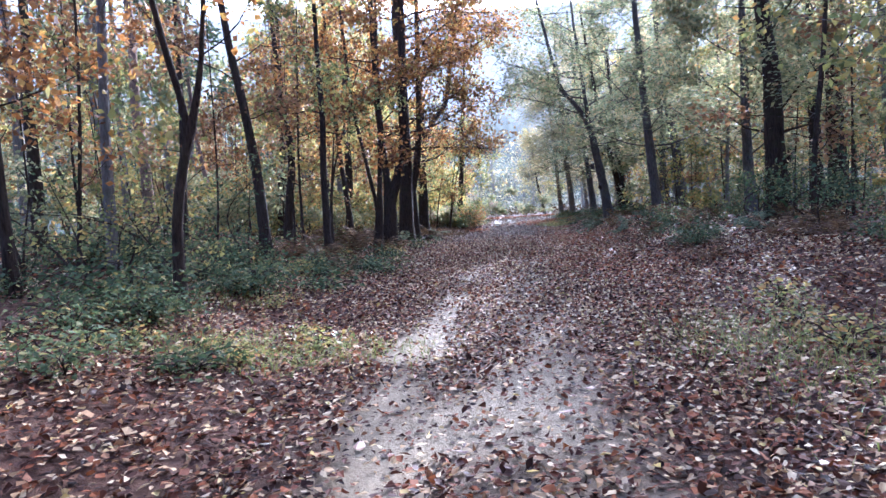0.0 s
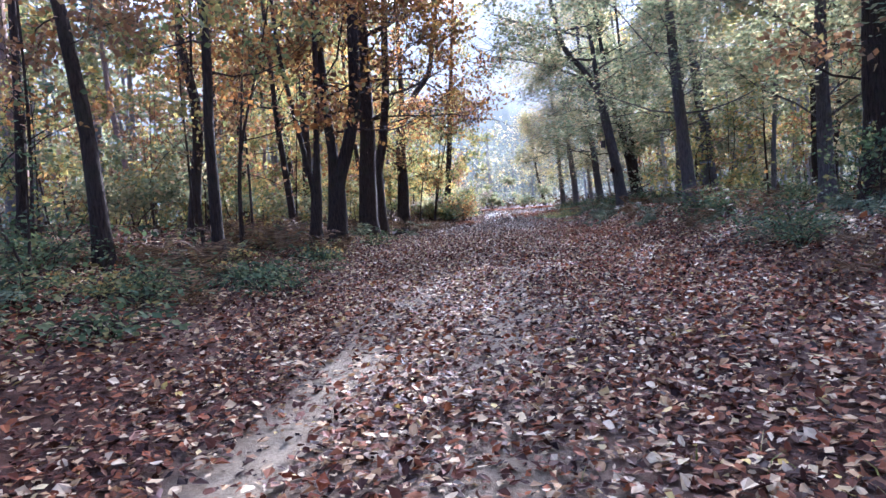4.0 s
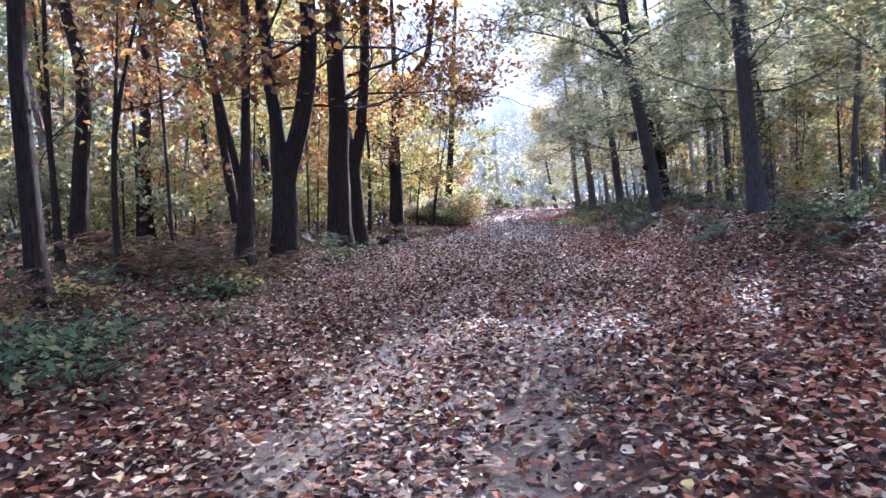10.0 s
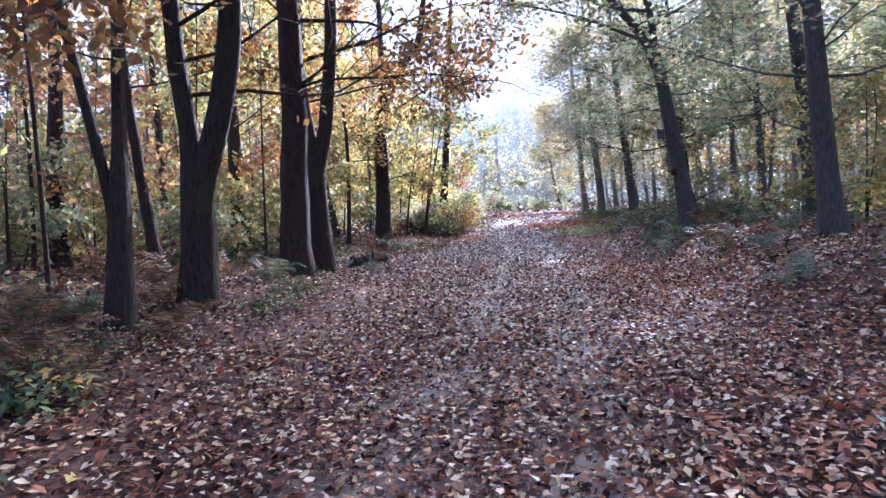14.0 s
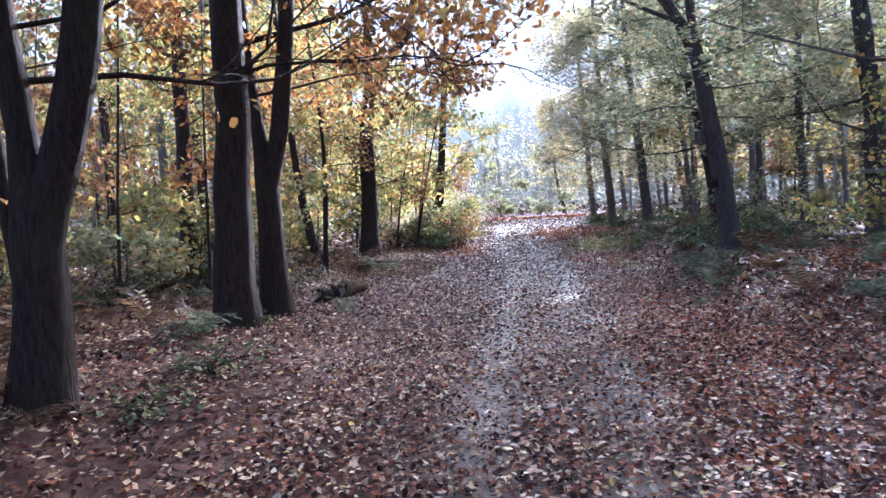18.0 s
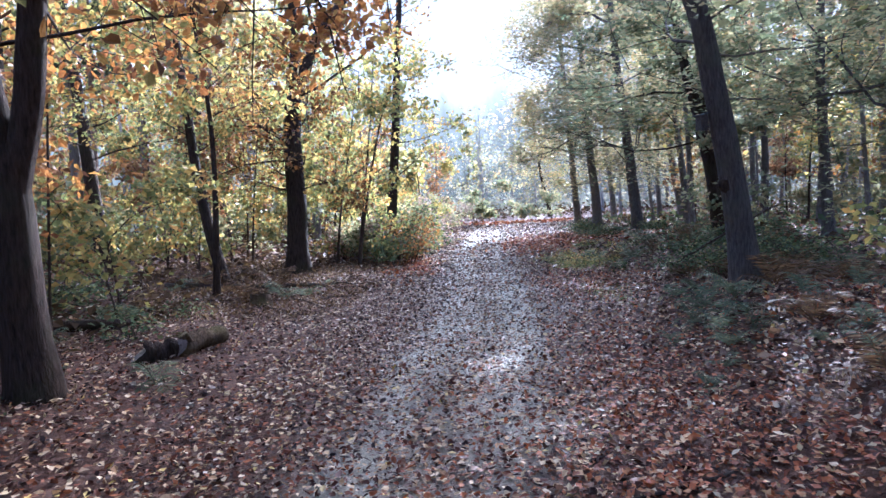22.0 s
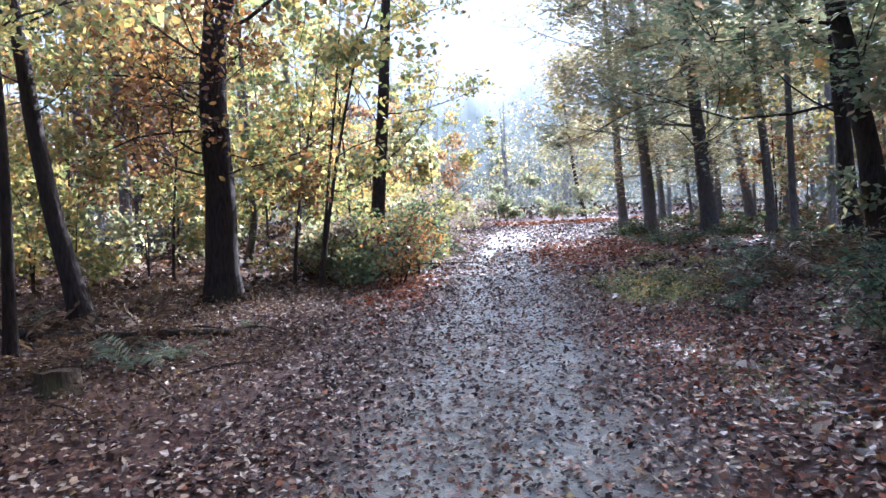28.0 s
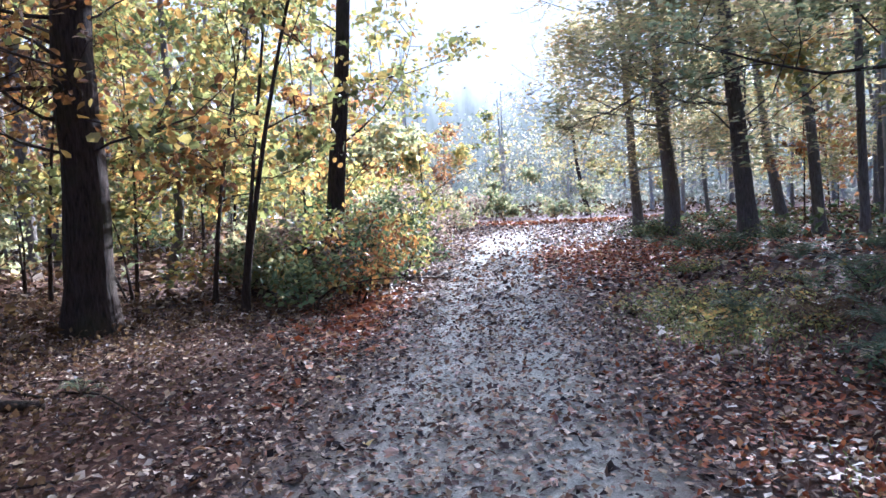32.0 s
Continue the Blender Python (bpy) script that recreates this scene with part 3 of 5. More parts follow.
tree(OAK, "leaning slender oak with dark trunk", -4.05, 15, [(-0.05, 2.0), (-0.25, 3.5), (-0.46, 4.8)], 0.13, 11, BARK_OAK, LEAF_RUST, 15, (3.2, 2.7), 11, 1500)
tree(OAK, "slim straight oak with dark trunk", -2.86, 16.4, [(-0.02, 1.1), (0.0, 2.3), (0.08, 3.2)], 0.105, 10, BARK_OAK, LEAF_YELLOW, 16, (2.8, 2.1), 9, 1500)
tree(SAP, "thin bare sapling that fans out into upright twigs", -3.11, 18.5, [(0.03, 1.3), (0.2, 2.4)], 0.05, 5.5, BARK_OAK, LEAF_OAK, 17, (2.0, 1.9), 8, 350, rise=0.9, forks=[(2.0, [(0.5, 3.2), (0.85, 4.4)], 0.03)])
tree(OAK, "oak with a crooked dark trunk", -4.88, 20.7, [(0.15, 1.5), (0.37, 2.9), (0.05, 4.1)], 0.15, 11, BARK_OAK, LEAF_OAK, 18, (3, 2.8), 11, 1600)
tree(OAK, "straight dark oak trunk standing beside a forked oak", -1.98, 20.2, [(0.1, 1.2), (0.2, 2.4), (0.3, 4.0)], 0.135, 12, BARK_OAK, LEAF_OAK, 19, (3.4, 3.0), 10, 2600, forks=[(1.2, [(-0.15, 2.4), (-0.5, 4.4)], 0.06)])
tree(OAK, "stout forked oak with mossy dark bark", -1.77, 21.8, [(0.08, 0.8), (0.12, 1.5), (0.08, 2.2), (0.0, 3.4)], 0.235, 15, BARK_OAK, LEAF_OAK, 20, (3.2, 4.2), 12, 3600, flare=1.35,
     forks=[(1.3, [(0.35, 2.0), (0.5, 2.4), (0.74, 3.5)], 0.17)], extra=[(2.6, (1, 0.15, 0.2), 5.0, 0.032), (3.6, (0.7, -0.5, 0.3), 3.5, 0.03)])
tree(OAK, "dark slender oak leaning away from the lane", -3.24, 24, [(-0.1, 1.2), (-0.3, 3.6)], 0.11, 11, BARK_OAK, LEAF_OAK, 21, (3.2, 2.8), 11, 2300)
tree(OAK, DARK_OAK, -1.38, 25.7, [(0.07, 2.1), (0.16, 4.7)], 0.29, 16, BARK_OAK, LEAF_OAK, 22, (3.4, 4.6), 12, 6500, 0.115, flare=1.3, extra=[(6.2, (1, 0.1, 0.25), 4.6, 0.05), (7.4, (1, -0.3, 0.2), 4.4, 0.05), (8.6, (1, 0.1, 0.2), 4.0, 0.045), (3.3, (0.9, -0.65, -0.02), 3.4, 0.022), (3.7, (0.85, -0.5, 0.08), 4.2, 0.03), (4.6, (1, 0.2, 0.2), 4.8, 0.04), (5.2, (0.8, -0.6, 0.25), 4.5, 0.035)])
tree(OAK, "forked oak with a swollen dark trunk", -1.12, 26.9, [(0.0, 1.3), (-0.02, 2.3), (-0.16, 3.4), (-0.2, 4.5)], 0.22, 14, BARK_OAK, LEAF_OAK, 23, (3.6, 4.0), 11, 5000, 0.115,
     forks=[(2.1, [(0.22, 2.6), (0.34, 3.6), (0.5, 4.7)], 0.15)], extra=[(4.2, (1, 0.5, 0.2), 4.6, 0.05), (6.4, (1, 0.3, 0.25), 4.6, 0.05), (8.0, (1, -0.1, 0.2), 4.4, 0.05)])
tree(OAK, "straight oak trunk in the wood's edge", -4.31, 31.5, [(0.03, 2.8), (0.13, 5.5)], 0.22, 14, BARK_OAK, LEAF_YELLOW, 24, (3.4, 3.8), 13, 3200)
tree(OAK, "slim oak further inside the wood", -7.86, 35, [(-0.03, 1.5), (-0.04, 3.2)], 0.16, 13, BARK_OAK, LEAF_YELLOW, 25, (3.0, 3.2), 12, 2800)
tree(SAP, "thin upright dark young tree", -1.66, 33.8, [(0.12, 1.9), (0.16, 3.4), (0.11, 4.5)], 0.075, 8, BARK_OAK, LEAF_YELLOW, 26, (3.4, 2.0), 8, 1300)
tree(OAK, "leaning dark oak beside a thin young tree", -2.35, 36.4, [(-0.34, 1.45), (-0.47, 2.75), (-0.57, 3.95)], 0.15, 11, BARK_OAK, LEAF_YELLOW, 27, (3.0, 2.8), 11, 2500)
tree(OAK, "leaning oak inside the wood", -6.34, 38.5, [(-0.22, 2.6), (-0.52, 6.5)], 0.22, 13, BARK_OAK, LEAF_YELLOW, 28, (3.0, 3.6), 13, 3300)
tree(OAK, "big oak with straight dark trunk and twiggy low branches", -1.04, 38.6, [(0.08, 1.8), (0.14, 3.6), (0.2, 5.1), (0.3, 5.6)], 0.3, 15, BARK_OAK, LEAF_OAK, 29, (2.2, 3.8), 19, 2400, flare=1.35,
     forks=[(5.0, [(0.9, 6.4), (1.8, 7.4)], 0.16)], extra=[(5.0, (1, -0.3, 0.3), 4.5, 0.04), (3.2, (-1, -0.6, 0.1), 2.8, 0.03), (2.5, (-1, -0.2, 0.25), 2.4, 0.028), (2.8, (-1, -0.5, 0.3), 2.2, 0.026), (3.4, (-0.8, -0.8, 0.35), 2.4, 0.028), (3.6, (-1, 0.3, 0.15), 2.8, 0.03), (4.1, (-1, -0.4, 0.3), 2.8, 0.03), (4.4, (-1, 0.0, 0.2), 3.0, 0.03), (4.6, (-0.7, -0.9, 0.2), 2.6, 0.02), (2.9, (0.8, -0.6, 0.2), 2.0, 0.016), (3.8, (0.9, -0.3, 0.2), 2.4, 0.018)])
tree(OAK, "upright oak standing in a leafy thicket", 1.2, 43, [(0.3, 3.2), (0.62, 6.6)], 0.19, 14, BARK_OAK, LEAF_YELLOW, 30, (2.6, 3.0), 13, 1700, 0.15)
tree(SAP, "crooked grey young tree", -2.38, 43.6, [(0.37, 0.9), (0.34, 2.3), (0.28, 5.0)], 0.12, 9, BARK_GREY, LEAF_YELLOW, 31, (2.6, 2.4), 9, 1900)
tree(SAP, "very thin upright sapling with yellow leaves", -0.31, 40.8, [(0.23, 1.8), (0.58, 3.4)], 0.042, 5.5, BARK_OAK, LEAF_YELLOW, 32, (1.6, 1.7), 10, 480, 0.15)
tree(SAP, "thin sapling with large yellow-green leaves", 0.5, 39.9, [(0.3, 2.3), (0.62, 4.4)], 0.062, 6.5, BARK_OAK, LEAF_YELLOW, 33, (2.0, 2.3), 12, 800, 0.16, forks=[(0.5, [(0.5, 2.7), (1.0, 4.7)], 0.045)])
for _k, (_x, _y, _h) in enumerate(((-0.75, 42.9, 5.5), (-1.9, 41.4, 4.6), (0.2, 44.8, 6.5), (-2.9, 40.6, 5.2), (-3.6, 42.4, 6.0), (-2.2, 45.0, 6.6), (-4.6, 39.6, 4.8))):
    tree(SAP, "thin sapling with large yellow leaves", _x, _y, [(0.1, 1.2), (0.25 - 0.1 * (_k % 3), 2.6)], 0.035, _h, BARK_OAK, LEAF_YELLOW, 60 + _k, (1.3, 1.8), 9, 400, 0.15)
# the right side
tree(OAK, "dark thick oak on the bank", 9.31, 18, [(0.0, 4.0), (-0.2, 5.4)], 0.3, 13, BARK_OAK, LEAF_GREEN, 41, (2.2, 5.0), 20, 8500, 0.14)
tree(OAK, "dark thick oak further up the bank", 13.5, 22, [(-0.12, 2.4), (-0.22, 5.2)], 0.33, 13, BARK_OAK, LEAF_GREEN, 42, (2.4, 4.8), 16, 5500, 0.14)
tree(OAK, "dark oak in the wood", 16.2, 28, [(0, 2.5), (0, 4)], 0.3, 13, BARK_OAK, LEAF_GREEN, 43, (2.6, 4.6), 15, 3500, 0.14)
tree("beech_tree", "slim beech with low green sprays", 9.76, 20.5, [(-0.08, 1.8), (-0.1, 3.2)], 0.18, 11, BARK_GREY, LEAF_GREEN, 44, (1.5, 4.4), 18, 7000, 0.15, flat=0.75)
tree("beech_tree", "straight grey trunk on the bank", 8.28, 24.8, [(-0.16, 1.67), (-0.35, 4.65)], 0.2, 13, BARK_GREY, LEAF_GREEN, 45, (2.8, 4.4), 22, 7500, 0.14, flat=0.7)
leaning = tree("beech_tree", "big leaning grey trunk with a nest box", 7.93, 30.8, [(-0.15, 1.35), (-0.36, 2.6), (-0.72, 4.6), (-0.82, 5.4)], 0.235, 13, BARK_GREY, LEAF_GREEN, 46, (3.6, 5.2), 18, 9000, 0.14, flare=1.3, flat=0.6, spread=0.34,
     forks=[(4.0, [(-1.1, 5.2), (-2.0, 6.2)], 0.12)], extra=[(4.8, (-1, -0.4, 0.2), 5.0, 0.05), (5.6, (-1, 0.1, 0.3), 4.8, 0.05), (6.5, (-0.9, -0.8, 0.2), 4.8, 0.05), (7.2, (-1, 0.5, 0.2), 4.5, 0.05), (5.4, (0.2, -1, 0.2), 3.8, 0.04)])
_s = Shape()
_s.tube(np.array([(-0.18, -0.04, 1.5), (-0.34, -0.07, 1.52), (-0.41, -0.09, 1.53), (-0.46, -0.1, 1.53)]), np.array([0.15, 0.14, 0.1, 0.04]), 10, 0.08, np.random.default_rng(46))
child("burl", _s.mesh("burl", BARK_OAK), leaning, "dark swollen burl on the trunk")
tree("beech_tree", "grey trunk with a nest box and a pale band", 11.7, 31.5, [(-0.3, 3.4), (-0.65, 6.0)], 0.26, 13, BARK_GREY, LEAF_GREEN, 54, (2.0, 4.8), 18, 8500, 0.15, flat=0.7)
# two beeches added towards the sun, to keep the lane's right side shaded
tree("beech_tree", "slim grey beech added inside the wood to shade the lane", 12.9, 37.0, [(-0.1, 2.0), (-0.2, 4.0)], 0.14, 13, BARK_GREY, LEAF_GREEN, 55, (2.4, 4.4), 16, 5500, 0.17, flat=0.7)
tree("beech_tree", "slim grey beech added inside the wood to shade the lane", 15.4, 45.6, [(0.1, 2.0), (0.1, 4.0)], 0.15, 14, BARK_GREY, LEAF_BEECH, 56, (3.4, 4.4), 15, 4000, 0.17, flat=0.7)
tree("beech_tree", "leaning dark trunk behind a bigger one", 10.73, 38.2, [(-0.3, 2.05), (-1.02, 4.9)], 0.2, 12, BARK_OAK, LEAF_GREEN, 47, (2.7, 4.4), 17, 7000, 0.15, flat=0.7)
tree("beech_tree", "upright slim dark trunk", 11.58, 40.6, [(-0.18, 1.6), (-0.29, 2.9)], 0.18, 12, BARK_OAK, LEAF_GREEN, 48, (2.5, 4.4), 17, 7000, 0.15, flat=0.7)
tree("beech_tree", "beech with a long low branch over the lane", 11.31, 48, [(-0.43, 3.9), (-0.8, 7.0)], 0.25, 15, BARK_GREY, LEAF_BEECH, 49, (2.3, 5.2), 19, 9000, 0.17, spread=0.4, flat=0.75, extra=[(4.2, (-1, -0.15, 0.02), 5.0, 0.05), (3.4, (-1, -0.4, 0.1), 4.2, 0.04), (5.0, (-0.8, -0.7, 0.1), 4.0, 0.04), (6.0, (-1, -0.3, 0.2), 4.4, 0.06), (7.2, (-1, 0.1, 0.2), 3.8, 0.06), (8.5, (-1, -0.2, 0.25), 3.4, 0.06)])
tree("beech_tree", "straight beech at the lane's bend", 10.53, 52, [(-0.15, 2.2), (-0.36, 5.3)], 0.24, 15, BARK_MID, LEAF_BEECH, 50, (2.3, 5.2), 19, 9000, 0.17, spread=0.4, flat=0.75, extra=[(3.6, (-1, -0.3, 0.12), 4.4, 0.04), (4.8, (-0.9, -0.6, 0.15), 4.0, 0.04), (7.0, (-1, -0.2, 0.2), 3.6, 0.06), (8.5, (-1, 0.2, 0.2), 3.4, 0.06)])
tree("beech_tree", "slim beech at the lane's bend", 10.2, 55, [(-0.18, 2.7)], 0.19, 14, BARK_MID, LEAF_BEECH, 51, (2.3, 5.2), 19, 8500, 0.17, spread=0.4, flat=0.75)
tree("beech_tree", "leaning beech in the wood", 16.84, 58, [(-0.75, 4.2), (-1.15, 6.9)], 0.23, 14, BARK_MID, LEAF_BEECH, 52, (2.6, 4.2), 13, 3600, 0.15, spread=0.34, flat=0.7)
tree(SAP, "small leaning dark tree at the far bend", 11.97, 75, [(-0.4, 1.8), (-0.7, 3.4)], 0.17, 9, BARK_OAK, LEAF_YELLOW, 53, (3, 2.6), 8, 1200, 0.16)

# ---------------------------------------------------------------- the wood behind
HEROES = [(o.location.x, o.location.y) for o in scene.objects if o.type == "EMPTY"]


def foot_leaves():
    """Leaves blown up against the feet of the trunks."""
    rng = np.random.default_rng(7)
    spots = np.repeat(np.array([p for p in HEROES if p[1] < 42]), 130, 0)
    n = len(spots)
    a, q = rng.uniform(0, 6.28, n), rng.random(n)
    far = 0.16 + 0.42 * q
    x, y = spots[:, 0] + np.cos(a) * far, spots[:, 1] + np.sin(a) * far
    c = np.stack([x, y, ground_z(x, y) + 0.02 + 0.09 * (1 - q) ** 2 * rng.random(n)], -1)
    v, f = small_leaves(c, rng.uniform(0.04, 0.09, n), rng, rng.uniform(0.3, 0.95, (n, 1)))
    tagged(new("leaf_drift", quads("leaf_drift", v, f, LITTER_DULL, False)), "brown leaves blown against the feet of the trunks", "fallen leaves", kind="stuff")


foot_leaves()


def woods():
    rng = np.random.default_rng(21)
    placed = list(HEROES)
    kinds = [("oak_tree", "oak in the autumn wood", BARK_OAK, LEAF_OAK), ("birch_tree", "slim tree with yellowing leaves in the wood", BARK_MID, LEAF_YELLOW), ("beech_tree", "beech with late green leaves in the wood", BARK_MID, LEAF_GREEN),
             ("oak_tree", "oak with rusty leaves in the wood", BARK_OAK, LEAF_RUST), ("pine_tree", "tall pine in the wood", BARK_PINE, LEAF_PINE)]
    n = 0
    for _ in range(9000):
        y = rng.uniform(4, 98)
        x = rng.uniform(-0.75 * y - 8, 0.8 * y + 9)
        d = float(beside(x, y))
        if -6.0 < d < 6.5 and y < 64 or abs(d) < 4:
            continue
        gap = 2.4 + 0.03 * y if d < 0 else 2.1 + 0.022 * y
        if min((x - a) ** 2 + (y - b) ** 2 for a, b in placed) < gap ** 2:
            continue
        placed.append((x, y))
        w = ([0.24, 0.26, 0.18, 0.24, 0.08] if y < 32 else [0.12, 0.6, 0.16, 0.06, 0.06]) if d < 0 else [0.08, 0.32, 0.4, 0.14, 0.06]
        name, label, bark, leaf = kinds[rng.choice(5, p=w)]
        # bark steps paler with distance, which paints haze onto the trunks
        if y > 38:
            bark = BARK_HAZE if bark == BARK_MID and y > 48 else BARK_MID if y > 48 else BARK_GREY if bark == BARK_OAK else bark
        far = max(0, y - 20)
        pine = name == "pine_tree"
        h = rng.uniform(9, 13) + (3 if pine or d > 0 else 1.8) + 0.03 * y
        over_bend = y > 60 and -1 < x < 15
        if over_bend:
            h = min(h, 0.12 * (y - 22))
            if pine or n % 4:
                n += 1
                continue
        r = rng.uniform(0.06, 0.18)
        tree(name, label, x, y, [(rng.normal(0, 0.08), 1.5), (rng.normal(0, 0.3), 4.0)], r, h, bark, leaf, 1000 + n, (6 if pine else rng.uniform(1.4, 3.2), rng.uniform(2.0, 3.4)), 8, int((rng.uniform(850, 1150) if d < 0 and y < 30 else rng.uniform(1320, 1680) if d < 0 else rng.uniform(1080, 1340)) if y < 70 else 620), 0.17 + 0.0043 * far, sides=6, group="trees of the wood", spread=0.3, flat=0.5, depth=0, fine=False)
        n += 1
        if n >= 215:
            break


woods()


def far_wood():
    """Tall trees beyond the bend, and behind the start of the lane."""
    rng = np.random.default_rng(23)
    for k in (*range(26), *range(52, 84)):
        y = rng.uniform(80, 110) if k < 52 else rng.uniform(-22, -6)
        x = rng.uniform(-25, 62) if k < 52 else rng.uniform(-16, 16)
        if k >= 64:
            y = rng.uniform(77, 104)
            x = rng.uniform(0, 26)
        if abs(float(beside(x, y))) < 4:
            continue
        # grey-green leaves and paled bark carry painted haze
        leaf = (LEAF_HAZE, LEAF_BEECH, LEAF_HAZE, LEAF_HAZE)[rng.integers(0, 4)]
        tree("beech_tree", "tall tree beyond the bend, paled for haze" if y > 0 else "tall tree beside the lane", x, y, [(rng.normal(0, 0.2), 3.0)], rng.uniform(0.1, 0.17), (rng.uniform(13, 20) if k < 64 and not 0 < x < 24 else rng.uniform(6, 9)), BARK_HAZE, leaf, 2000 + k, (3.0 if k < 64 else 0.8, rng.uniform(3, 4.5)), 9 if k < 64 else 12, 700 if k < 64 else 420, 0.4 if k < 64 else 0.3, sides=7, group="trees of the wood", spread=0.7, depth=0, fine=False)


far_wood()


def tall_wood():
    """The tallest trees, whose tops show over the nearer ones."""
    rng = np.random.default_rng(37)
    for k in range(48):
        right = k < 15
        y = rng.uniform(58, 120)
        x = rng.uniform(22, 0.75 * y + 10) if right else rng.uniform(-0.7 * y - 4, -4)
        if k >= 36:
            y = rng.uniform(24, 58)
            x = float(lane(y)) - rng.uniform(8, 9 + 0.35 * y)
        if abs(float(beside(x, y))) < 4:
            continue
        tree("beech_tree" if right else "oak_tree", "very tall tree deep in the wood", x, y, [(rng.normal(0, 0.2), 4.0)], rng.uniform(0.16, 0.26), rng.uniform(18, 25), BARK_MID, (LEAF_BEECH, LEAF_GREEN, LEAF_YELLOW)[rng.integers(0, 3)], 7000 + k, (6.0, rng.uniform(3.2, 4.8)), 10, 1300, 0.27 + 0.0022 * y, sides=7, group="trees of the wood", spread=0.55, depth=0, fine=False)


tall_wood()


def sky_block_trees():
    """Unseen tall trees, added behind and beside the lane's start to block skylight."""
    rng = np.random.default_rng(41)
    for k in range(26):
        y = -26 + 1.1 * k + rng.uniform(-0.5, 0.5)
        side = 1 if k % 2 else -1
        x = float(lane(y)) + side * (rng.uniform(3.5, 10) if y < -1 else rng.uniform(8.5, 11) + 0.9 * max(y, 0))
        tree("oak_tree", "unseen tall oak with a wide crown, added to block skylight", x, y, [(-0.3 * side, 4.0)], rng.uniform(0.18, 0.28), rng.uniform(14, 18), BARK_OAK, LEAF_OAK, 8000 + k, (4.5, 6.0), 11, 1300, 0.36, sides=8, group="trees of the wood", spread=0.7, depth=0, fine=False)


sky_block_trees()


def beeches():
    """The beech stand inside the bend, with low sprays of leaves."""
    rng = np.random.default_rng(31)
    placed = list(HEROES)
    n = 0
    while n < 20:
        x, y = rng.uniform(8.5, 28), rng.uniform(41, 70)
        if float(beside(x, y)) < 4.6 or min((x - a) ** 2 + (y - b) ** 2 for a, b in placed) < 5:
            continue
        placed.append((x, y))
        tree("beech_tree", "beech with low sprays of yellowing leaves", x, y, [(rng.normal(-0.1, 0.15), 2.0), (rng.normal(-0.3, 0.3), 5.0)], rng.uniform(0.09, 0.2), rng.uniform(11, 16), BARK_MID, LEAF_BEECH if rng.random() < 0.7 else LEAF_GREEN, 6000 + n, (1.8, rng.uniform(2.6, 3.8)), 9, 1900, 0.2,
             sides=7, group="trees of the wood", spread=0.45, flat=0.7, depth=0, fine=False)
        n += 1


beeches()


def poles():
    """Thin young trees standing close together under the tall ones."""
    rng = np.random.default_rng(29)
    for k in range(130):
        y = rng.uniform(9, 68)
        left = rng.random() < 0.68
        d = -rng.uniform(4.6, 6 + 0.5 * y) if left else rng.uniform(6.5, 8 + 0.45 * y)
        x = float(lane(y)) + d
        if min((x - a) ** 2 + (y - b) ** 2 for a, b in HEROES) < 0.7:
            continue
        lean = rng.normal(0, 0.12)
        tree("sapling", "thin pole-like young tree in the wood", x, y, [(lean, 1.5), (lean * 2 + rng.normal(0, 0.1), 3.5)], rng.uniform(0.022, 0.055), rng.uniform(4.5, 9), BARK_OAK, (LEAF_YELLOW, LEAF_OAK, LEAF_RUST)[rng.integers(0, 3)], 5000 + k,
             (1.6, rng.uniform(0.9, 1.6)), 6, 350, 0.13 + 0.003 * max(0, y - 20), sides=5, group="saplings of the wood", spread=0.3, depth=0, fine=False, flare=1.2)


poles()

# ---------------------------------------------------------------- undergrowth


def shrub(x, y, h, leaf, seed, label, n_leaves=900, size=0.1, reach=1.0):
    rng = np.random.default_rng(seed)
    tree("shrub", label, x, y, [(rng.normal(0, 0.12), h * 0.5)], 0.02 + 0.004 * h, h, BARK_OAK, leaf, seed, (0.25, reach), 6, n_leaves, size, 1.2, [(0.15, [(rng.normal(0, 0.4), h * 0.5), (rng.normal(0, 0.6), h * 0.8)], 0.02)], 5, 0.5, "shrubs", 0.2, 0.5, 0, fine=False, category="shrub", split=True)


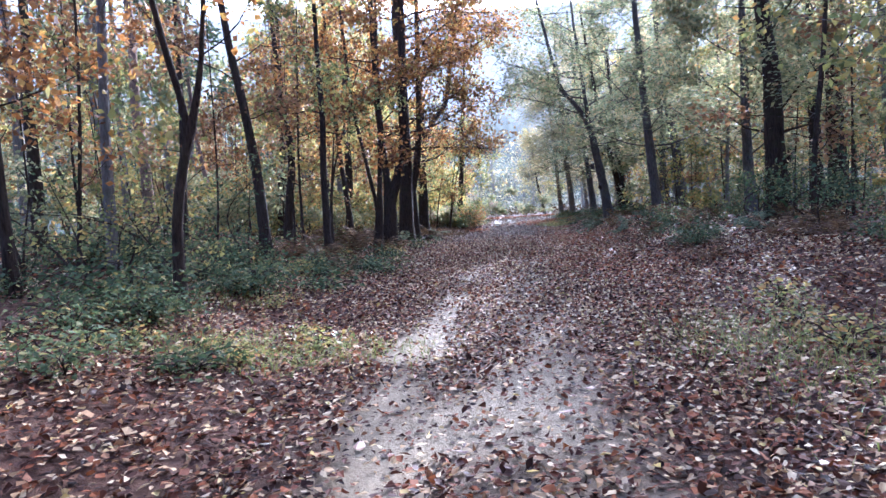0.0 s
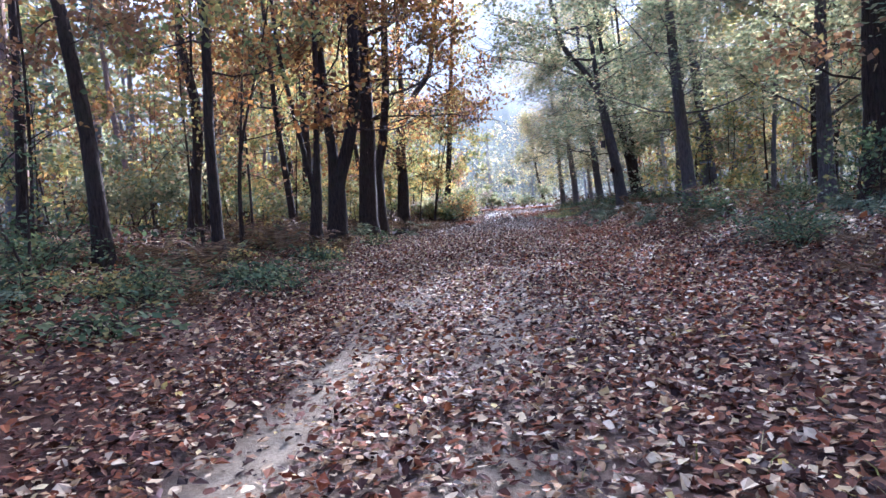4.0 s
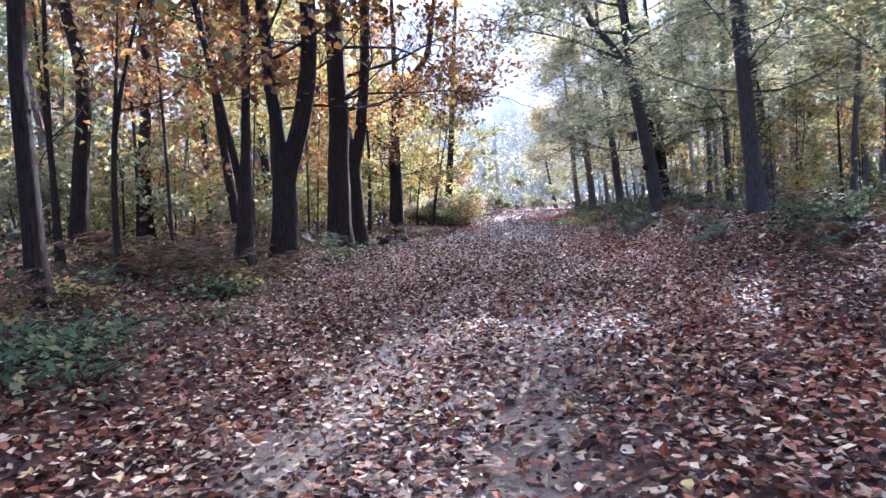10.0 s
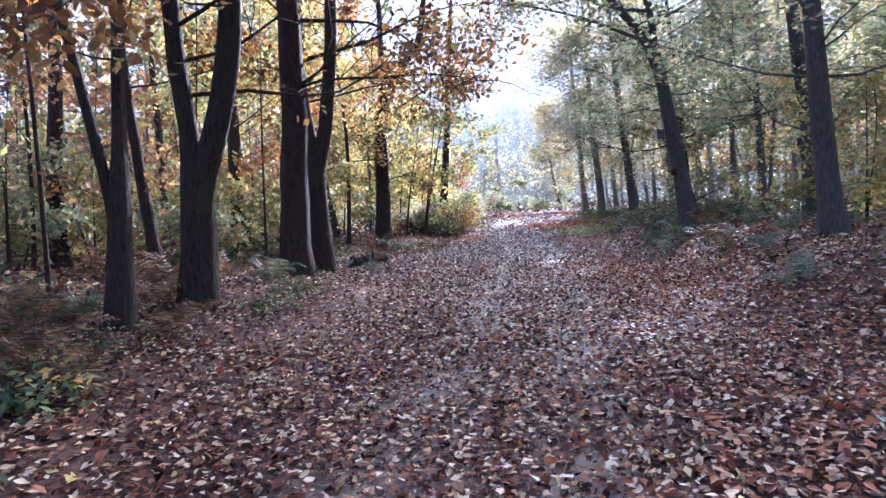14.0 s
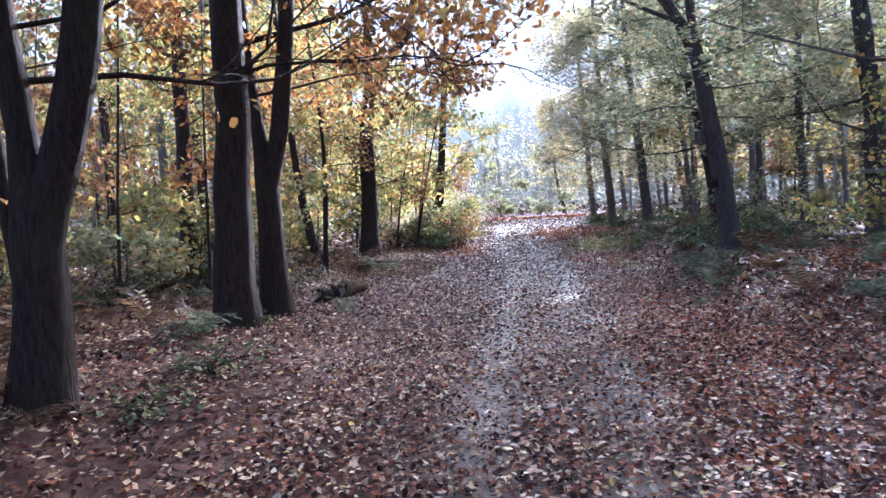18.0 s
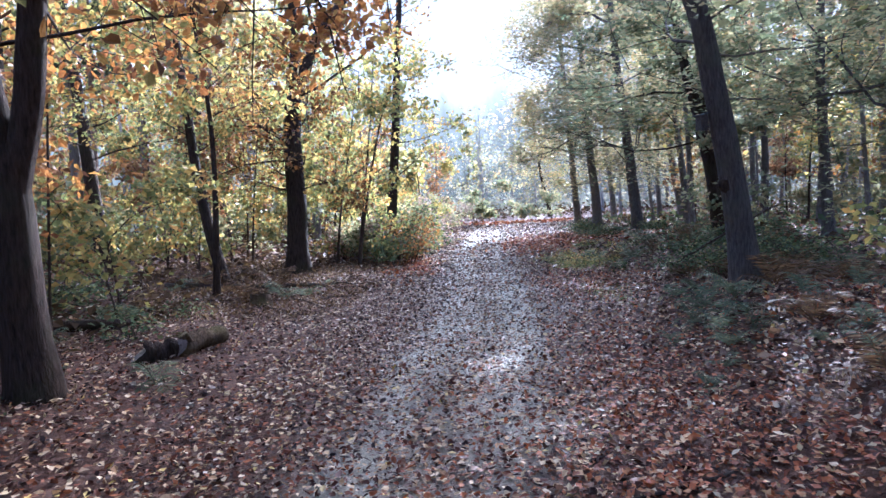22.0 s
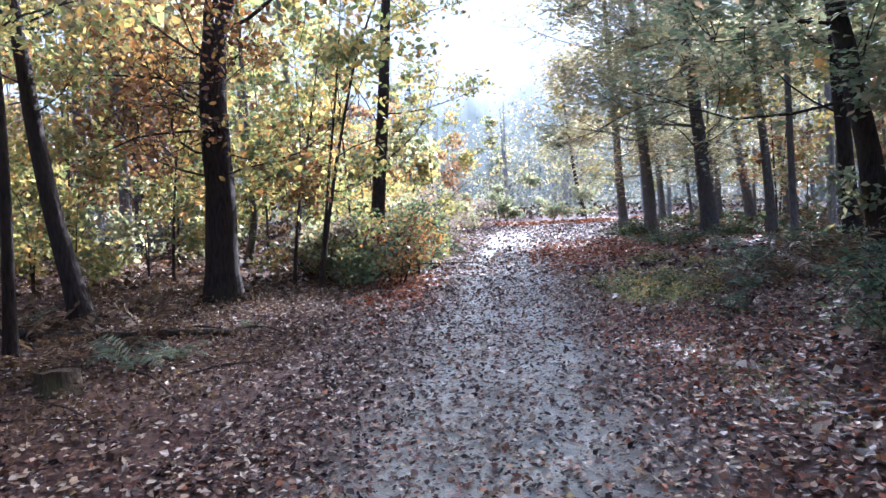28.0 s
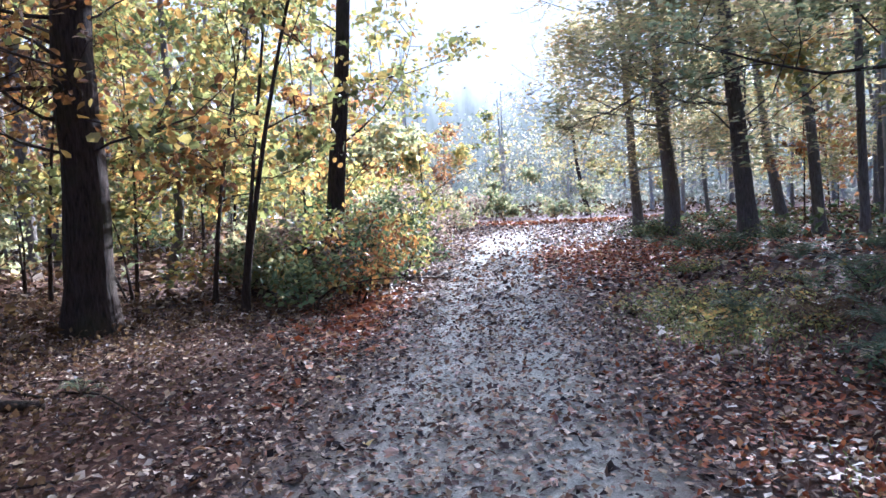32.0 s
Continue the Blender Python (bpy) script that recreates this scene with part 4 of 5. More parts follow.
def shrubs():
    rng = np.random.default_rng(33)
    n = 0
    # the leafy thicket that borders the lane on its left side
    for k in range(26):
        y = 41 + 16 * (k + rng.random()) / 26
        x = float(lane(y)) - rng.uniform(2.5, 4.8)
        rosy = rng.random() < 0.6
        shrub(x, y, rng.uniform(0.8, 2.1), LEAF_ROSY if rosy else LEAF_BRAMBLE if rng.random() < 0.5 else LEAF_GREEN, 3000 + n, "shrub with faded reddish-brown leaves beside the lane" if rosy else "green leafy shrub beside the lane", 800, 0.12, 0.8)
        n += 1
    for x, y in ((1.5, 40.2), (2.0, 41.0), (1.0, 40.9), (1.8, 42.0), (1.3, 42.7), (2.3, 42.8), (2.4, 44.1), (0.4, 41.6), (2.6, 45.6), (-0.3, 42.4), (1.7, 44.6)):
        shrub(x, y, rng.uniform(0.5, 1.25), (LEAF_YELLOW, LEAF_BRAMBLE, LEAF_BRAMBLE, LEAF_OAK)[n % 4], 3400 + n, "low shrub with mixed green and yellow leaves at the lane's edge", 520, 0.12, 0.9)
        n += 1
    for x, y in ((0.2, 43.4), (1.0, 44.8), (2.2, 46.4), (0.4, 46.2), (1.6, 48.2), (2.6, 49.6)):
        shrub(x, y, rng.uniform(2.4, 3.8), LEAF_YELLOW, 3500 + n, "tall thin shrub in the thicket beside the lane", 450, 0.16, 1.2)
        n += 1
    for k in range(9):
        y = rng.uniform(58, 80)
        x = float(lane(y)) - rng.uniform(3, 7)
        shrub(x, y, rng.uniform(1.5, 3), LEAF_GREEN, 3000 + n, "green shrub at the bend of the lane", 900, 0.2, 1.3)
        n += 1
    for x, y in ((-4.2, 10.5), (-4.8, 12.0), (-5.5, 11.0), (-3.9, 13.0), (-5.8, 13.6), (-6.4, 10.0), (-4.9, 9.0)):
        shrub(x, y, rng.uniform(1.2, 2.2), LEAF_BRAMBLE if n % 2 else LEAF_YELLOW, 3000 + n, "thin shrub with few leaves beside the lane", 260, 0.085, 0.9)
        n += 1
    for x, y in ((7.3, 12.6), (8.9, 14.4), (9.9, 16.6), (7.4, 15.2), (8.4, 17.2)):
        shrub(x, y, rng.uniform(0.8, 1.5), LEAF_BRAMBLE, 3000 + n, "low dark green spray of leaves on the bank", 420, 0.09, 1.0)
        n += 1
    # the leafy layer between the trunks on the left side
    for k in range(32):
        y = rng.uniform(38, 52) if k < 18 else rng.uniform(22, 37)
        x = float(lane(y)) - (rng.uniform(5.2, 14) if k < 18 else rng.uniform(7.0, 14))
        shrub(x, y, rng.uniform(1.3, 3.2), (LEAF_YELLOW, LEAF_YELLOW, LEAF_GREEN)[rng.integers(0, 3)], 3600 + n, "yellow-green shrub between the trunks", 800, 0.15, 1.3)
        n += 1
    # scattered under the trees
    for k in range(58):
        y = rng.uniform(10, 75)
        left = rng.random() < 0.6
        d = -rng.uniform(5.5, 8 + 0.5 * y) if left else rng.uniform(6.5, 8 + 0.5 * y)
        x = float(lane(y)) + d
        far = max(0, y - 20)
        shrub(x, y, rng.uniform(1.5, 4.5), (LEAF_YELLOW, LEAF_GREEN, LEAF_RUST if left else LEAF_BEECH, LEAF_YELLOW)[rng.integers(0, 4)], 3000 + n, "leafy shrub under the trees", 1000, 0.12 + 0.003 * far, 1.5)
        n += 1


shrubs()


def frond_mesh(name, material, length, seed):
    rng = np.random.default_rng(seed)
    s = Shape()
    n = 17
    u = np.linspace(0, 1, n)
    p = np.stack([length * (u - 0.2 * u ** 2), np.zeros(n), length * (1.2 * u - 1.0 * u ** 2)], -1)
    s.tube(p, np.linspace(0.006, 0.002, n), 3, cap=False)
    v, f = [], []
    for i in range(2, n):
        w = length * 0.25 * math.sin(math.pi * min(1, 0.12 + u[i] * 0.9)) ** 0.8 + 0.01
        dirn = p[i] - p[i - 1]
        dirn /= np.linalg.norm(dirn)
        for side in (-1, 1):
            tip = p[i] + np.array([0, side, 0]) * w + dirn * w * 0.35 + np.array([0, 0, rng.uniform(-0.35, 0.05) * w])
            b = len(v)
            wd = length * 0.02
            mid = (p[i] + tip) / 2
            v += [p[i] - dirn * wd * 0.4, mid - dirn * wd, tip, mid + dirn * wd]
            f.append((b, b + 1, b + 2, b + 3))
    s.add(v, f)
    return s.mesh(name, material, False)


def fern(material, label, seed, length):
    rng = np.random.default_rng(seed)
    root = tagged(new("fern"), label, "fern", "ferns on the forest floor")
    kinds = [frond_mesh("frond", material, length * k, seed + i) for i, k in enumerate((0.8, 1.0, 1.15))]
    for k in range(8):
        o = child("frond", kinds[k % 3], root)
        o.matrix_basis = pose(0, 0, 0.0, rng.uniform(-12, 12), rng.uniform(-25, 22), 45 * k + rng.uniform(-18, 18))
    return root


def bramble(label, leaf, seed, reach, high, n, size):
    rng = np.random.default_rng(seed)
    root = tagged(new("bramble_bush"), label, "bush", "brambles on the forest floor")
    tips = []
    for k in range(7):
        a = 0.9 * k + rng.uniform(-0.3, 0.3)
        u = np.linspace(0, 1, 8)
        ln = reach * rng.uniform(0.6, 1.15)
        p = np.stack([np.cos(a) * ln * u, np.sin(a) * ln * u, high * rng.uniform(0.7, 1.3) * np.sin(u * 2.6) + 0.02 - 0.1 * (u == 0)], -1)
        p[:, :2] += rng.normal(0, 0.03, (8, 2))
        s = Shape()
        s.tube(p, np.linspace(0.009, 0.003, 8), 4)
        child("stem", s.mesh("stem", BARK_OAK), root)
        tips += list(p[1:])
    tips = np.array(tips)
    c = tips[rng.integers(0, len(tips), n)] + rng.normal(0, 0.13, (n, 3)) * np.array([1, 1, 0.6])
    c[:, 2] = np.abs(c[:, 2]) * rng.uniform(0.5, 1.1, n) + 0.03
    v, f = small_leaves(c, rng.uniform(0.7, 1.3, n) * size, rng, 0.6)
    child("foliage", quads("foliage", v, f, leaf, False), root)
    return root


def strew(things, spots, rng, low=0.75, high=1.3):
    """Stands the things, and copies of them, at the spots."""
    spots = [p for p in spots if not (-1.7 < p[0] < 0.9 and 27.6 < p[1] < 30.3)]  # the logs lie clear
    for k, (x, y) in enumerate(spots):
        m = pose(x, y, float(ground_z(x, y)) - 0.01, 0, 0, rng.uniform(0, 360)) @ Matrix.Scale(rng.uniform(low, high), 4)
        if k < len(things):
            things[k].matrix_basis = m
        else:
            o = things[k % len(things)]
            c = copy_thing(o, pose(0, 0, 0))
            c.matrix_basis = m


def low_plants():
    rng = np.random.default_rng(44)

    def band(n, y0, y1, d0, d1):
        out = []
        for _ in range(n):
            y = rng.uniform(y0, y1)
            out.append((float(lane(y)) + rng.uniform(d0, d1), y))
        return out

    green = [fern(FERN_GREEN, "green fern with arching fronds on the forest floor", 60 + 7 * k, 0.42 + 0.08 * k) for k in range(3)]
    strew(green, [(6.4, 29.0), (6.3, 27.7), (6.7, 29.4), (6.8, 28.2), (0.1, 34.2), (-0.2, 33.7), (7.4, 36.2), (7.8, 36.7), (-2.3, 31.2), (7.4, 27.0), (7.0, 26.2), (8.2, 26.4), (7.8, 28.9), (6.9, 24.4), (7.2, 29.6), (8.6, 29.0), (6.5, 28.4), (8.9, 27.2), (9.6, 28.6), (9.2, 30.2), (9.8, 36.4), (9.3, 37.2), (8.6, 36.0), (-1.5, 24.6), (-0.2, 27.6), (5.9, 14.2), (6.4, 18.8)] + band(26, 10, 50, 3.2, 7) + band(18, 9, 36, -7.5, -3.4), rng)
    strew([fern(FERN_GREEN, "small green fern among the fallen leaves", 81, 0.3)], [(5.6, 26.5), (6.0, 27.1), (5.9, 28.4), (6.9, 26.9), (0.3, 36.1), (-0.6, 34.6)], rng, 0.75, 1.05)
    brown = [fern(FERN_BROWN, "withered brown bracken on the forest floor", 90 + 7 * k, 0.6 + 0.12 * k) for k in range(2)]
    strew(brown, band(36, 8, 44, 3.8, 8) + [(7.2, 27.6), (7.9, 29.8), (8.5, 30.4), (6.7, 25.6), (8.0, 31.2), (8.8, 31.0)] + band(26, 12, 26, -7, -2.9) + band(16, 13.5, 20, -5.2, -3.0) + band(6, 33, 37, -6, -4.2), rng)
    dark = [bramble("dark green bramble tangle on the forest floor", LEAF_BRAMBLE, 120 + k, 0.75, 0.3, 620, 0.062) for k in range(3)]
    strew(dark, band(34, 3.5, 15, -8.5, -3.3) + [(5.3, 13.6), (5.6, 14.4), (6.3, 19.2), (6.8, 19.0), (8.4, 37.9), (8.9, 45), (7.6, 33.0), (8.3, 31.8), (8.9, 32.6), (7.9, 31.9), (9.4, 31.6), (8.2, 34.0), (9.7, 38.0), (9.0, 43.4)] + band(9, 6, 42, 5.4, 9) + band(6, 46, 56, 4.5, 8) + band(4, 26, 36, -9, -5.5), rng, 0.8, 1.5)
    small = [bramble("low bramble with broad green leaves", LEAF_BRAMBLE, 150 + k, 0.5, 0.14, 150, 0.075) for k in range(2)]
    strew(small, [(-1.2, 14.3), (-1.7, 14.7), (-2.2, 15.1), (-1.5, 13.9), (-2.4, 31.0), (-1.5, 31.8), (7.2, 35.7), (-1.9, 14.3), (-2.4, 13.8), (-1.6, 14.9), (-2.9, 14.6), (-2.3, 12.6), (-3.0, 16.5)] + band(12, 4, 18, -3.4, -2.5) + band(8, 16, 30, -5, -3) + band(4, 28.5, 34, -6.5, -3.5), rng, 0.7, 1.2)
    bright = [bramble("low plant with yellow-green leaves", LEAF_YELLOW, 140, 0.5, 0.25, 160, 0.09)]
    strew(bright, [(-2.3, 6.7), (-3.1, 6.4), (7.2, 38.8), (6.9, 39.6), (6.6, 38.0), (7.4, 39.4), (7.9, 38.5), (6.7, 39.0), (7.1, 38.1), (7.6, 40.2), (6.9, 40.6), (8.3, 39.5), (6.4, 38.6), (6.3, 37.4), (7.0, 37.3), (7.5, 37.8), (6.1, 39.3), (3.6, 6.6), (3.9, 7.6), (3.3, 5.4), (-1.7, 7.6), (-2.0, 6.2), (-1.4, 6.9)] + band(8, 9, 20, -5, -3) + band(5, 36, 44, 3, 4.5), rng, 0.45, 0.8)


low_plants()


def undergrowth():
    """Knee-high growth deep in the wood, where no plant can be told from the next."""
    rng = np.random.default_rng(55)
    n = 52000
    y = 6 + 84 * rng.random(n) ** 0.8
    side = rng.random(n) < 0.5
    d = np.where(side, -4.8 - rng.random(n) * (6 + 0.6 * y), 6.8 + rng.random(n) * (6 + 0.65 * y))
    x = lane(np.minimum(y, 74)) + d
    hill = np.clip(wave(x, y, 1.3, 77) + 0.45, 0.05, 1.2)
    c = np.stack([x, y, ground_z(x, y) + 0.03 + hill * 0.7 * rng.random(n) ** 1.5], -1)
    size = 0.09 + 0.003 * y * rng.uniform(0.7, 1.3, n)
    clear = np.abs(beside(x, y)) > 3.5
    brown = (side & (y > 23)) | (rng.random(n) < 0.3)
    v, f = small_leaves(c[clear & ~brown], size[clear & ~brown], rng, 0.55)
    tagged(new("undergrowth", quads("undergrowth", v, f, LEAF_BRAMBLE, False)), "low green growth covering the floor of the wood", "undergrowth", kind="stuff")
    v, f = small_leaves(c[clear & brown], size[clear & brown], rng, 0.55)
    tagged(new("dead_bracken", quads("dead_bracken", v, f, FERN_BROWN, False)), "low brown bracken covering the floor of the wood", "bracken", kind="stuff")


undergrowth()


def low_bracken():
    rng = np.random.default_rng(58)
    n = 13000
    x, y = rng.uniform(-4.5, 2.2, n), rng.uniform(31, 41, n)
    keep = (beside(x, y) < -2.2) & (wave(x, y, 1.5, 79) + rng.normal(0, 0.25, n) > -0.25)
    x, y = x[keep], y[keep]
    c = np.stack([x, y, ground_z(x, y) + 0.03 + 0.14 * rng.random(len(x)) ** 1.5], -1)
    v, f = small_leaves(c, rng.uniform(0.03, 0.08, len(x)), rng, 0.5)
    tagged(new("dead_bracken", quads("dead_bracken", v, f, FERN_BROWN, False)), "crushed dark brown bracken on the leaves", "bracken", kind="stuff")


low_bracken()


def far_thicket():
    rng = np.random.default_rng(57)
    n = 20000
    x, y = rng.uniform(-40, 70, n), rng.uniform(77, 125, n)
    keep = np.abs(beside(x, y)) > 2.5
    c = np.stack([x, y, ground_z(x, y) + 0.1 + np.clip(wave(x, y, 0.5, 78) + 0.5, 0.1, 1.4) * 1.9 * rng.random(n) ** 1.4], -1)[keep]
    # haze is put into the thicket's leaf colour
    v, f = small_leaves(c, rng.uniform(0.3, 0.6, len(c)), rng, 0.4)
    tagged(new("far_thicket", quads("far_thicket", v, f, LEAF_HAZE, False)), "thicket beyond the bend of the lane, haze painted into its leaves", "thicket", kind="stuff")


far_thicket()


def grass():
    rng = np.random.default_rng(66)
    c = []
    for x, y, a, b, n in ((2.9, 5.6, 0.9, 1.8, 1800), (-1.9, 6.6, 1.4, 0.7, 1600), (6.9, 38.6, 0.9, 1.6, 3200), (6.2, 33, 0.4, 1.5, 300), (-3.2, 9.5, 0.8, 1.5, 700)):
        c.append(np.stack([rng.normal(x, a * 0.6, n), rng.normal(y, b * 0.6, n)], -1))
    c = np.vstack(c)
    n = len(c)
    z = ground_z(c[:, 0], c[:, 1])
    a, h, lean = rng.uniform(0, 6.28, n), rng.uniform(0.04, 0.13, n), rng.normal(0, 0.06, (n, 2))
    w = np.stack([np.cos(a), np.sin(a)], -1) * 0.004
    lo, mid, hi = np.column_stack([c, z]), np.column_stack([c + lean * 0.35, z + h * 0.6]), np.column_stack([c + lean * 1.3, z + h])
    w3 = np.column_stack([w, np.zeros(n)])
    v = np.stack([lo - w3, lo + w3, mid + w3, mid - w3, hi + w3 * 0.2, hi - w3 * 0.2], 1).reshape(-1, 3)
    b = np.arange(n)[:, None] * 6
    f = np.concatenate([b + np.array([0, 1, 2, 3]), b + np.array([3, 2, 4, 5])], 1).reshape(-1, 4)
    tagged(new("grass", quads("grass", v, f, GRASS, False)), "sparse pale green grass at the lane's edge", "grass", kind="stuff")


grass()

# ---------------------------------------------------------------- backdrop of distant misty wood


def backdrop():
    """Distant wood, morning mist and bright sky painted on a glowing sheet, 420 m off."""
    m = bpy.data.materials.new("glowing painted mist")
    m.use_nodes = True
    t = m.node_tree
    t.nodes.clear()
    tc = t.nodes.new("ShaderNodeTexCoord").outputs["Object"]
    sx = t.nodes.new("ShaderNodeSeparateXYZ")
    t.links.new(tc, sx.inputs[0])

    def stretched(scale, detail, squash):
        mp = t.nodes.new("ShaderNodeMapping")
        mp.inputs["Scale"].default_value = (1, 1, squash)
        t.links.new(tc, mp.inputs[0])
        return noise_tex(t, scale, detail, mp.outputs[0])

    def math_node(kind, a, b, c=0.0):
        n = t.nodes.new("ShaderNodeMath")
        n.operation = kind
        for k, v in enumerate((a, b, c)):
            if isinstance(v, float):
                n.inputs[k].default_value = v
            else:
                t.links.new(v, n.inputs[k])
        return n.outputs[0]

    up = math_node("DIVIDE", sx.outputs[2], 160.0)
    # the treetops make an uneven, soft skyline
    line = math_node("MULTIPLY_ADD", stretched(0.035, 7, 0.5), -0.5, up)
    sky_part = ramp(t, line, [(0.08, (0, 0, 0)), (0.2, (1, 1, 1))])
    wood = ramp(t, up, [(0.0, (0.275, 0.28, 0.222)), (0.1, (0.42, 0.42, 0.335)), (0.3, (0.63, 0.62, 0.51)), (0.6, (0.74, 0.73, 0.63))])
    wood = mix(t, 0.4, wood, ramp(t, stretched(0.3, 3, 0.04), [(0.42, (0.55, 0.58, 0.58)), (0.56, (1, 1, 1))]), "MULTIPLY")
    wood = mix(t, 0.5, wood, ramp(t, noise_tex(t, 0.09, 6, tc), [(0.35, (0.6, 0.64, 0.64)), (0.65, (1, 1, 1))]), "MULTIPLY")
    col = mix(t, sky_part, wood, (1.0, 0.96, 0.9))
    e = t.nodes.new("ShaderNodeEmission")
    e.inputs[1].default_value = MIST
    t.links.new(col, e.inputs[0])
    # the painted mist thins out upwards into the sky
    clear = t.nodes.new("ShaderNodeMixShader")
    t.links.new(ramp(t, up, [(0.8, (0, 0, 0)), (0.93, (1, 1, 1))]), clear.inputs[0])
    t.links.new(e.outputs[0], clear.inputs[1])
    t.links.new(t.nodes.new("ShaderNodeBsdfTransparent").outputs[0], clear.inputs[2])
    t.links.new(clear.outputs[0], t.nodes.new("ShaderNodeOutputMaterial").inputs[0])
    a = np.linspace(radians(15), radians(165), 60)
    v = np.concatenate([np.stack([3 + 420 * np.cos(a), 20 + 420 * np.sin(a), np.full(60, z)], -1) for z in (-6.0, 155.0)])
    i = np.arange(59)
    tagged(new("backdrop", quads("backdrop", v, np.stack([i, i + 1, i + 61, i + 60], -1), m)), "glowing sheet painted with pale mist over the distant wood", "backdrop", kind="structure")


backdrop()

# ---------------------------------------------------------------- small things


def wood_material(name, a, b):
    m, t, p = nodes_of(name)
    tc = t.nodes.new("ShaderNodeTexCoord").outputs["Object"]
    grain = noise_tex(t, 22, 5, tc)
    t.links.new(ramp(t, grain, [(0.3, a), (0.7, b)]), p.inputs["Base Color"])
    p.inputs["Roughness"].default_value = 0.8
    bump(t, p, grain, 0.6, 0.01)
    return m


ROTTEN = bark_material("mossy rotten wood", (0.035, 0.025, 0.014), (0.16, 0.105, 0.055), (0.12, 0.115, 0.036))
CUT = wood_material("weathered cut wood", (0.08, 0.06, 0.045), (0.22, 0.17, 0.12))
BOARD = wood_material("old dark board", (0.02, 0.015, 0.011), (0.065, 0.048, 0.036))
FELT = wood_material("roofing felt", (0.02, 0.02, 0.02), (0.06, 0.06, 0.06))
PALE = wood_material("pale tape", (0.1, 0.1, 0.09), (0.18, 0.18, 0.16))
HOLE = wood_material("black for the hole's shade", (0.004, 0.004, 0.004), (0.01, 0.01, 0.01))


def box_mesh(name, size, material, bevel=0.004, taper=1.0):
    bm = bmesh.new()
    bmesh.ops.create_cube(bm, size=1)
    for v in bm.verts:
        k = taper if v.co.z > 0 else 1.0
        v.co = Vector((v.co.x * size[0] * k, v.co.y * size[1] * k, v.co.z * size[2]))
    bmesh.ops.bevel(bm, geom=bm.edges[:], offset=bevel, segments=1, affect="EDGES")
    me = bpy.data.meshes.new(name)
    bm.to_mesh(me)
    bm.free()
    me.materials.append(material)
    return me


def disc_mesh(name, r, material, rng, sides=18, wobble=0.0, rings=4):
    s = Shape()
    a = np.arange(sides) * 2 * math.pi / sides
    w = 1 + rng.normal(0, wobble, sides)
    v = [np.stack([np.cos(a) * r * w * k / rings, np.sin(a) * r * w * k / rings, np.zeros(sides) + (rng.normal(0, 0.003, sides) if wobble else 0)], -1) for k in range(1, rings + 1)]
    f = []
    for k in range(rings - 1):
        for j in range(sides):
            f.append((k * sides + j, k * sides + (j + 1) % sides, (k + 1) * sides + (j + 1) % sides, (k + 1) * sides + j))
    n = rings * sides
    for j in range(0, sides, 2):
        f.append((n, j, (j + 1) % sides, (j + 2) % sides))
    s.add(np.vstack(v + [np.zeros((1, 3))]), f)
    return s.mesh(name, material)


def stump(x, y, r, h, seed, label):
    rng = np.random.default_rng(seed)
    root = tagged(new("tree_stump"), label, "stump")
    root.location = (x, y, float(ground_z(x, y)))
    s = Shape()
    z = np.linspace(-0.1, h, 6)
    s.tube(np.stack([0.0 * z, 0.0 * z, z], -1), r * (1 + 0.35 * np.exp(-np.clip(z, 0, 1) / 0.06)), 18, 0.07, rng, cap=False)
    me = s.mesh("bark", ROTTEN)
    for v in me.vertices:  # a ragged rim
        if v.co.z > h - 0.01:
            v.co.z += rng.uniform(-0.005, 0.05)
    child("bark", me, root)
    o = child("cut_face", disc_mesh("cut_face", r * 0.99, ROTTEN, rng, 18, 0.05), root, "weathered rotting top face")
    o.location = (0, 0, h - 0.004)


stump(-0.46, 32.8, 0.19, 0.2, 1, "low dark tree stump among fallen leaves")


def log(name, label, pts, r, seed, bark=BARK_OAK, stubs=2):
    rng = np.random.default_rng(seed)
    pts = np.array([(x, y, float(ground_z(x, y)) + z) for x, y, z in pts])
    line = spline(pts, 12)
    line[:, 2] += rng.normal(0, r * 0.08, 12)
    base = line[0].copy()
    root = tagged(new(name), label, "log" if r > 0.05 else "branch")
    root.location = base
    s = Shape()
    s.tube(line - base, np.linspace(r, r * 0.75, 12) * rng.uniform(0.76, 1.2, 12), 12 if r > 0.05 else 6, 0.06, rng)
    child("bark", s.mesh("bark", bark), root)
    if r > 0.05:
        d = line[0] - line[1]
        o = child("cut_face", disc_mesh("cut_face", r * 0.97, CUT, rng, 12, 0.03), root, "broken end of the log")
        o.matrix_basis = Matrix.Translation(Vector(d).normalized() * 0.004) @ Vector(d).to_track_quat("Z", "Y").to_matrix().to_4x4()
    for k in range(stubs):
        i = rng.integers(3, 10)
        s = Shape()
        limb(s, line[i] - base, rng.normal(0, 1, 3) * np.array([1, 1, 0.2]) + np.array([0, 0, 0.35]), r * 5 + 0.15, r * 0.3, rng, 5, 0.0, 2, 0)
        child("side_branch", s.mesh("side_branch", bark), root)


